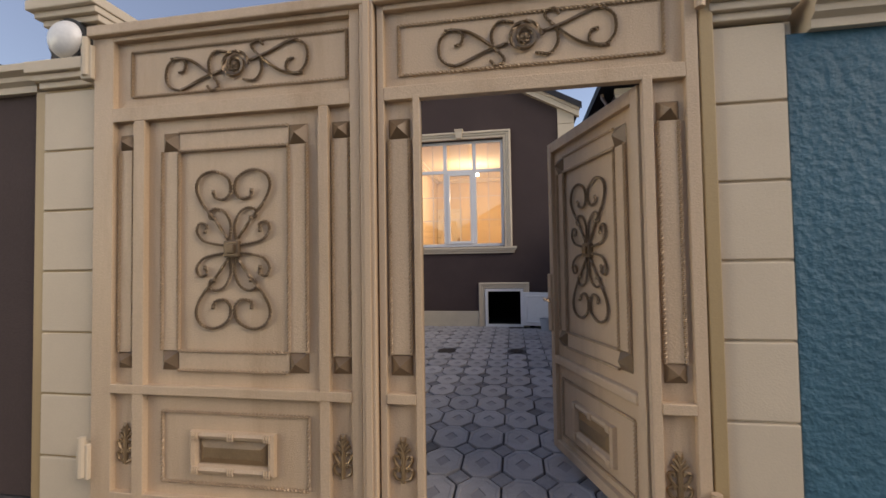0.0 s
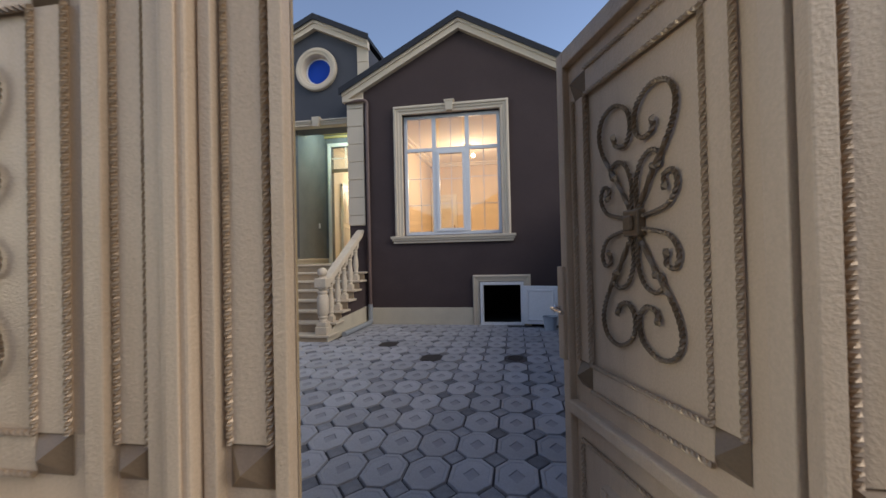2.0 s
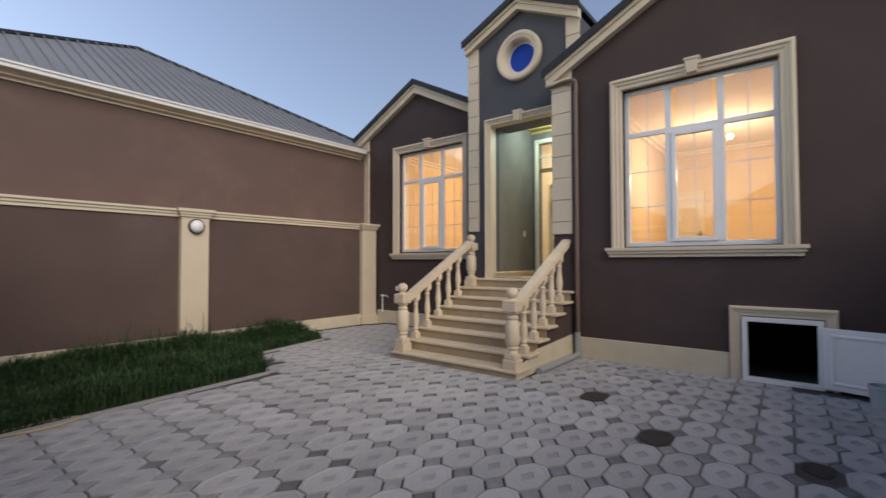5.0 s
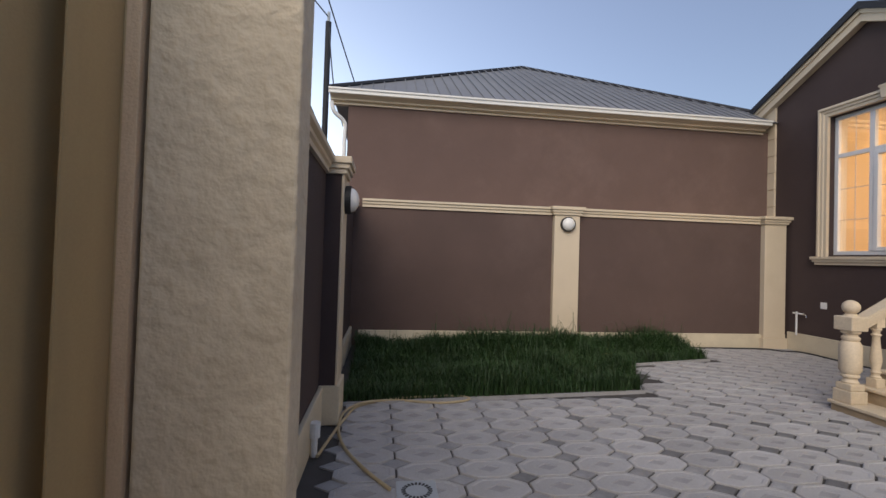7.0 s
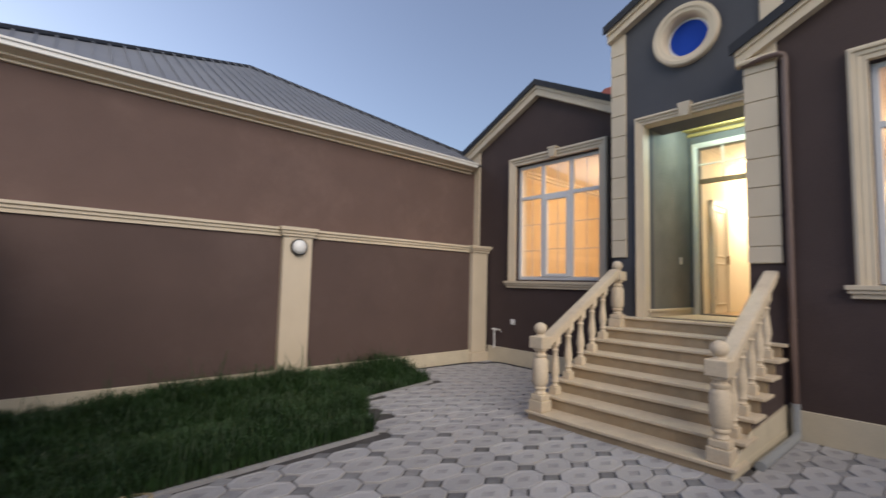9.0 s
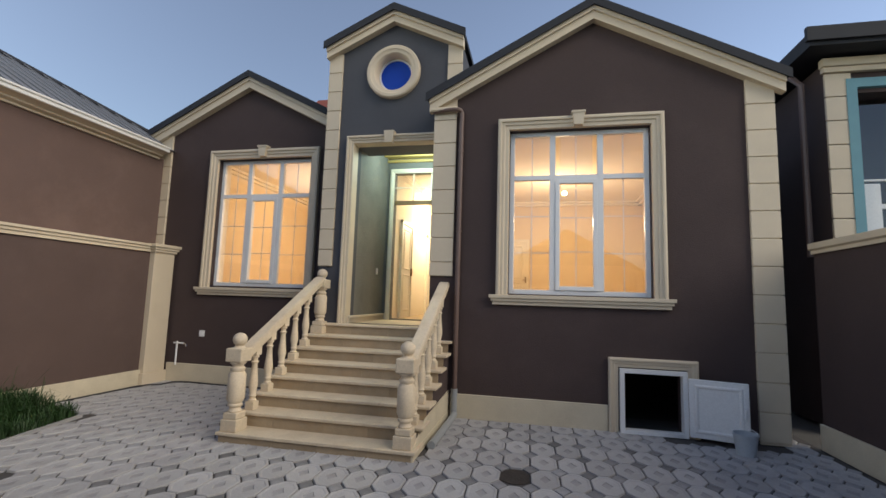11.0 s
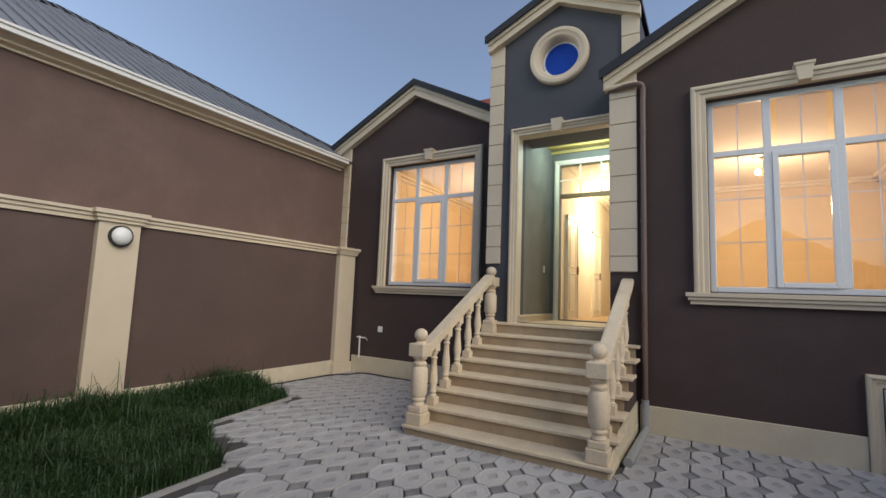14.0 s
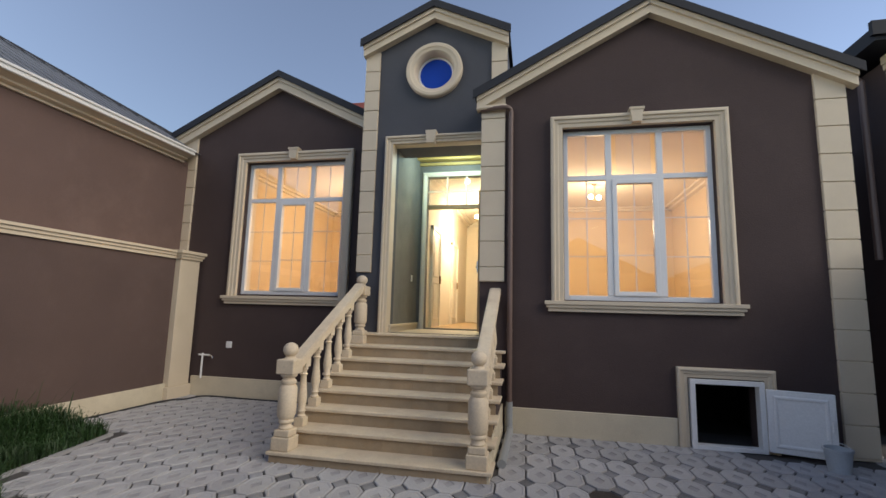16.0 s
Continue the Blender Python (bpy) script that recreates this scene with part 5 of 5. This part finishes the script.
# pole and cables over the front wall
po = thing("street_pole", "dark steel utility pole behind the front wall", "pole")
part("pole", Shape().tube([(-9.6, 1.73, 0), (-9.6, 1.73, 6.1)], 0.06, 10), ROOF, po)
part("insulator", Shape().tube([(-9.6, 1.73, 6.1), (-9.6, 1.73, 6.3)], 0.03, 8), BUCKET, po)
rl = thing("wall_rail", "dark steel rail fixed along the top of the front wall", "rail")
part("rail", Shape().tube([(-2.47, 2.47, 2.50), (-4.6, 2.47, 2.39)], 0.024, 8), ROOF, rl)
for x in (-2.6, -3.6, -4.55):
    part("bracket", Shape().tube([(x, 2.47, 2.27), (x, 2.47, 2.50 - (-2.47 - x) * 0.0516)], 0.015, 6), ROOF, rl)
for a, b in (((-9.6, 1.73, 6.2), (4, -4.5, 8.6)), ((-9.6, 1.73, 6.15), (-9.0, 2.0, 4.3)), ((-9.6, 2.4, 4.6), (-3, 1.2, 7.4))):
    cbl = thing("overhead_cable", "thin dark overhead power cable", "cable", "overhead cables")
    A, Bv = Vector(a), Vector(b)
    part("cable", Shape().tube([A.lerp(Bv, i / 20) + Vector((0, 0, -0.15 * math.sin(math.pi * i / 20))) for i in range(21)], 0.012, 6), CABLE, cbl)

# ---- grass ----
rng = random.Random(5)
structure("ground_bed", Shape().prism(GRASS_POLY, -0.04, 0.012, "z"), SOIL, "dark soil of the planted bed", "ground")
verts, faces = [], []
for k in range(62000):
    x, y = rng.uniform(-8.05, -5.0), rng.uniform(2.6, 8.3)
    if not inside(x, y, GRASS_POLY):
        continue
    tall = noise.noise(Vector((x * 1.3, y * 1.3, 0.3))) + 0.5 * noise.noise(Vector((x * 4.0, y * 4.0, 1.7)))
    h = max(0.07, 0.17 + 0.15 * tall) * rng.uniform(0.5, 1.3)
    h *= 0.75 + 0.35 * min(1.0, max(0.0, (y - 2.8) / 2.5))
    if x < -7.3:
        h *= 1.3
    if rng.random() < 0.015:
        h *= 1.9
    a, lean, w = rng.uniform(0, 6.283), rng.uniform(0.15, 1.0) * h, rng.uniform(0.0025, 0.0055)
    dx, dy = math.cos(a) * lean, math.sin(a) * lean
    px, py = -math.sin(a) * w, math.cos(a) * w
    n = len(verts)
    verts += [(x - px, y - py, 0.0), (x + px, y + py, 0.0), (x + dx * 0.18 - px, y + dy * 0.18 - py, h * 0.5), (x + dx * 0.18 + px, y + dy * 0.18 + py, h * 0.5),
              (x + dx * 0.55 - px * 0.7, y + dy * 0.55 - py * 0.7, h * 0.88), (x + dx * 0.55 + px * 0.7, y + dy * 0.55 + py * 0.7, h * 0.88), (x + dx, y + dy, h * (1.0 - 0.25 * lean / h))]
    faces += [(n, n + 1, n + 3, n + 2), (n + 2, n + 3, n + 5, n + 4), (n + 4, n + 5, n + 6)]
gme = bpy.data.meshes.new("grass")
gme.from_pydata(verts, [], faces)
gme.materials.append(GRASS)
tagged(new("grass", gme), "tall overgrown dark green grass in the bed", "grass", kind="stuff")


def weed(x, y, h):
    ob = thing("weed", "broad-leaved green weed among the grass", "plant", "weeds in the bed", Matrix.Translation((x, y, 0)))
    part("stem", Shape().tube([(0, 0, 0), (0.01, 0, h)], 0.004, 5), GRASS, ob)
    for k in range(11):
        a, z, l = k * 2.4, h * (0.3 + 0.065 * k), 0.075 * (1.1 - 0.05 * k)
        cx, cy = math.cos(a), math.sin(a)
        part("leaf", Shape().add([(0, 0, z), (cx * l * 0.5 - cy * 0.022, cy * l * 0.5 + cx * 0.022, z + 0.02), (cx * l, cy * l, z + 0.005), (cx * l * 0.5 + cy * 0.022, cy * l * 0.5 - cx * 0.022, z + 0.02), (cx * l * 0.5, cy * l * 0.5, z + 0.012)], [(0, 1, 4), (1, 2, 4), (2, 3, 4), (3, 0, 4)]), GRASS, ob)


for x, y, h in ((-5.45, 4.9, 0.2), (-5.5, 5.6, 0.22), (-5.9, 5.2, 0.3), (-6.6, 6.3, 0.3), (-7.0, 7.2, 0.28), (-6.2, 4.2, 0.3), (-7.3, 7.6, 0.3), (-7.6, 6.7, 0.42), (-7.45, 6.9, 0.38), (-7.7, 7.1, 0.36), (-7.75, 5.5, 0.45), (-7.6, 5.3, 0.38), (-5.7, 4.4, 0.25), (-6.4, 5.7, 0.3), (-7.2, 6.6, 0.34), (-7.5, 4.6, 0.36), (-5.6, 5.85, 0.24)):
    weed(x, y, h)
kerb = Shape()
for (xa, ya), (xb, yb) in zip(GRASS_POLY[1:4], GRASS_POLY[2:5]):
    kerb.prism([(xa + 0.03, ya), (xa - 0.012, ya), (xb - 0.012, yb), (xb + 0.03, yb + 0.03)], -0.02, 0.02, "z")
structure("trim_bed_kerb", kerb, PAVER, "thin concrete edging of the bed", "edging")

# ---- paving ----
floor = structure("floor_yard", Shape().box(YX0, YX1, YY0, YY1, -0.045, -0.012), JOINT, "yard paved with grey octagonal concrete pavers", "paving")
PX, PY, AX, AY, SKEW = 0.2735, 0.436, 0.135, 4.73, 0.02
CUT = 0.08


def octagon(hx, hy, cx, cy):
    return [(-hx + cx, -hy), (hx - cx, -hy), (hx, -hy + cy), (hx, hy - cy), (hx - cx, hy), (-hx + cx, hy), (-hx, hy - cy), (-hx, -hy + cy)]


def paver_rings(hx, hy):
    """Raised octagon with a bevelled rim, sunk ring and a lozenge in the middle."""
    rings = [([(x, y) for x, y in octagon(hx, hy, CUT, CUT * 1.35)], -0.02), (octagon(hx - 0.002, hy - 0.002, CUT, CUT * 1.35), 0.004), (octagon(hx - 0.007, hy - 0.007, CUT * 0.97, CUT * 1.3), 0.008),
             (octagon(hx * 0.84, hy * 0.84, CUT * 0.84, CUT * 1.13), 0.008), (octagon(hx * 0.79, hy * 0.79, CUT * 0.8, CUT * 1.08), 0.003)]
    verts, faces = [], []
    for pts, z in rings:
        verts += [(x, y, z) for x, y in pts]
    for i in range(len(rings) - 1):
        faces += [(i * 8 + k, i * 8 + (k + 1) % 8, i * 8 + 8 + (k + 1) % 8, i * 8 + 8 + k) for k in range(8)]
    n = len(verts)
    lx, ly = hx * 0.40, hy * 0.42
    verts += [(0, -ly, 0.004), (lx, 0, 0.004), (0, ly, 0.004), (-lx, 0, 0.004), (0, -ly * 0.88, -0.001), (lx * 0.88, 0, -0.001), (0, ly * 0.88, -0.001), (-lx * 0.88, 0, -0.001)]
    o = 32
    faces += [(o, o + 1, n), (o + 1, o + 2, n + 1, n), (o + 2, o + 3, n + 1), (o + 3, o + 4, n + 2, n + 1), (o + 4, o + 5, n + 2), (o + 5, o + 6, n + 3, n + 2), (o + 6, o + 7, n + 3), (o + 7, o, n, n + 3)]
    faces += [(n, n + 1, n + 5, n + 4), (n + 1, n + 2, n + 6, n + 5), (n + 2, n + 3, n + 7, n + 6), (n + 3, n, n + 4, n + 7), (n + 4, n + 5, n + 6, n + 7)]
    return verts, faces


def simple_mesh(name, verts, faces, mat):
    me = bpy.data.meshes.new(name)
    me.from_pydata(verts, [], faces)
    bm = bmesh.new()
    bm.from_mesh(me)
    bmesh.ops.recalc_face_normals(bm, faces=bm.faces)
    if sum(f.normal.z for f in bm.faces) < 0:
        bmesh.ops.reverse_faces(bm, faces=bm.faces)
    bm.to_mesh(me)
    bm.free()
    me.materials.append(mat)
    return me


hx, hy = PX / 2 - 0.006, PY / 2 - 0.006
ov, of = paver_rings(hx, hy)
paver_me = simple_mesh("paver", ov, of, PAVER)


def mark_lozenges(me):
    """Gives the sunk middle faces the darker lozenge material."""
    me.materials.append(PAVER_LOZENGE)
    per = len(of)
    for k, p in enumerate(me.polygons):
        if k % per >= per - 5:
            p.material_index = 1


mark_lozenges(paver_me)
dx_, dy_ = CUT - 0.009, CUT * 1.35 - 0.011
dv = [(0, -dy_, -0.02), (dx_, 0, -0.02), (0, dy_, -0.02), (-dx_, 0, -0.02), (0, -dy_, 0.0), (dx_, 0, 0.0), (0, dy_, 0.0), (-dx_, 0, 0.0), (0, -dy_ * .8, 0.003), (dx_ * .8, 0, 0.003), (0, dy_ * .8, 0.003), (-dx_ * .8, 0, 0.003)]
df = [(i + k, i + (k + 1) % 4, i + 4 + (k + 1) % 4, i + 4 + k) for i in (0, 4) for k in range(4)] + [(8, 9, 10, 11)]
diamond_me = simple_mesh("diamond_paver", dv, df, PAVER_DARK)
HOLES = ((-1.57, 7.76, 0.17), (-0.72, 6.93, 0.17), (0.36, 7.0, 0.12))
STAIR_FOOT = (SX0 - 0.05, SX1 + 0.05, SY - 0.02)
spots = []
for kx in range(-31, 8):
    for ky in range(-7, 15):
        for what, u, v in (("paver", PX * kx, PY * ky), ("diamond", PX * (kx + 0.5), PY * (ky + 0.5))):
            x, y = AX + u - SKEW * v, AY + v + SKEW * u
            mx, my = (0.13, 0.2) if what == "paver" else (0.05, 0.06)
            if not (YX0 + mx < x < YX1 - mx and YY0 + my < y < YY1 - my):
                continue
            if any(inside(x + a, y + b, GRASS_POLY) for a in (-mx * 0.6, mx * 0.6) for b in (-my * 0.6, my * 0.6)):
                continue
            if x > RX0 - 0.05 and x < RX1 and y > RY - my * 0.6:
                continue
            if STAIR_FOOT[0] + 0.1 < x < STAIR_FOOT[1] - 0.1 and y > STAIR_FOOT[2] + my * 0.7:
                continue
            if TX0 < x < TX1 and y > TY:
                continue
            if x < -2.44 and y < FW + 0.1:
                continue
            if any((x - a) ** 2 + ((y - b) * 0.8) ** 2 < (r * 0.75) ** 2 for a, b, r in HOLES):
                continue
            spots.append((what, x, y))
rest = {"paver": Shape(), "diamond": Shape()}
count = {"paver": 0, "diamond": 0}
spots.sort(key=lambda p: abs(p[1] + 1.4) * 0.75 + abs(p[2] - 6.0))
jig = random.Random(11)
for what, x, y in spots:
    dz, rot = jig.uniform(-0.003, 0.003), jig.uniform(-0.7, 0.7)
    tilt = (jig.uniform(-0.5, 0.5), jig.uniform(-0.5, 0.5))
    m = pose(x, y, dz, tilt[0], tilt[1], rot + 1.15)
    limit = 300
    if count[what] < limit:
        o = new("paver" if what == "paver" else "corner_paver", paver_me if what == "paver" else diamond_me)
        o.parent = floor
        o.matrix_basis = m
        count[what] += 1
    else:
        v, f = (ov, of) if what == "paver" else (dv, df)
        rest[what].add([m @ Vector(p) for p in v], f)
for what, mat, nm in (("paver", PAVER, "far_pavers"), ("diamond", PAVER_DARK, "far_corner_pavers")):
    if rest[what].v:
        me = simple_mesh(nm, rest[what].v, rest[what].f, mat)
        if what == "paver":
            mark_lozenges(me)
        o = new(nm, me)
        o.parent = floor
        tagged(o, "joined grey pavers of the outer yard", "", "", "stuff")
for x, y, r in HOLES:
    pt = Shape()
    pts = [(x + r * (0.8 + 0.25 * jig.random()) * math.cos(a) * 0.9, y + r * (0.85 + 0.3 * jig.random()) * math.sin(a) * 1.15) for a in [2 * math.pi * k / 14 for k in range(14)]]
    pt.prism(pts, -0.012, -0.006, "z")
    part("soil_patch", pt, SOIL, floor, "bare damp soil where a paver is missing")
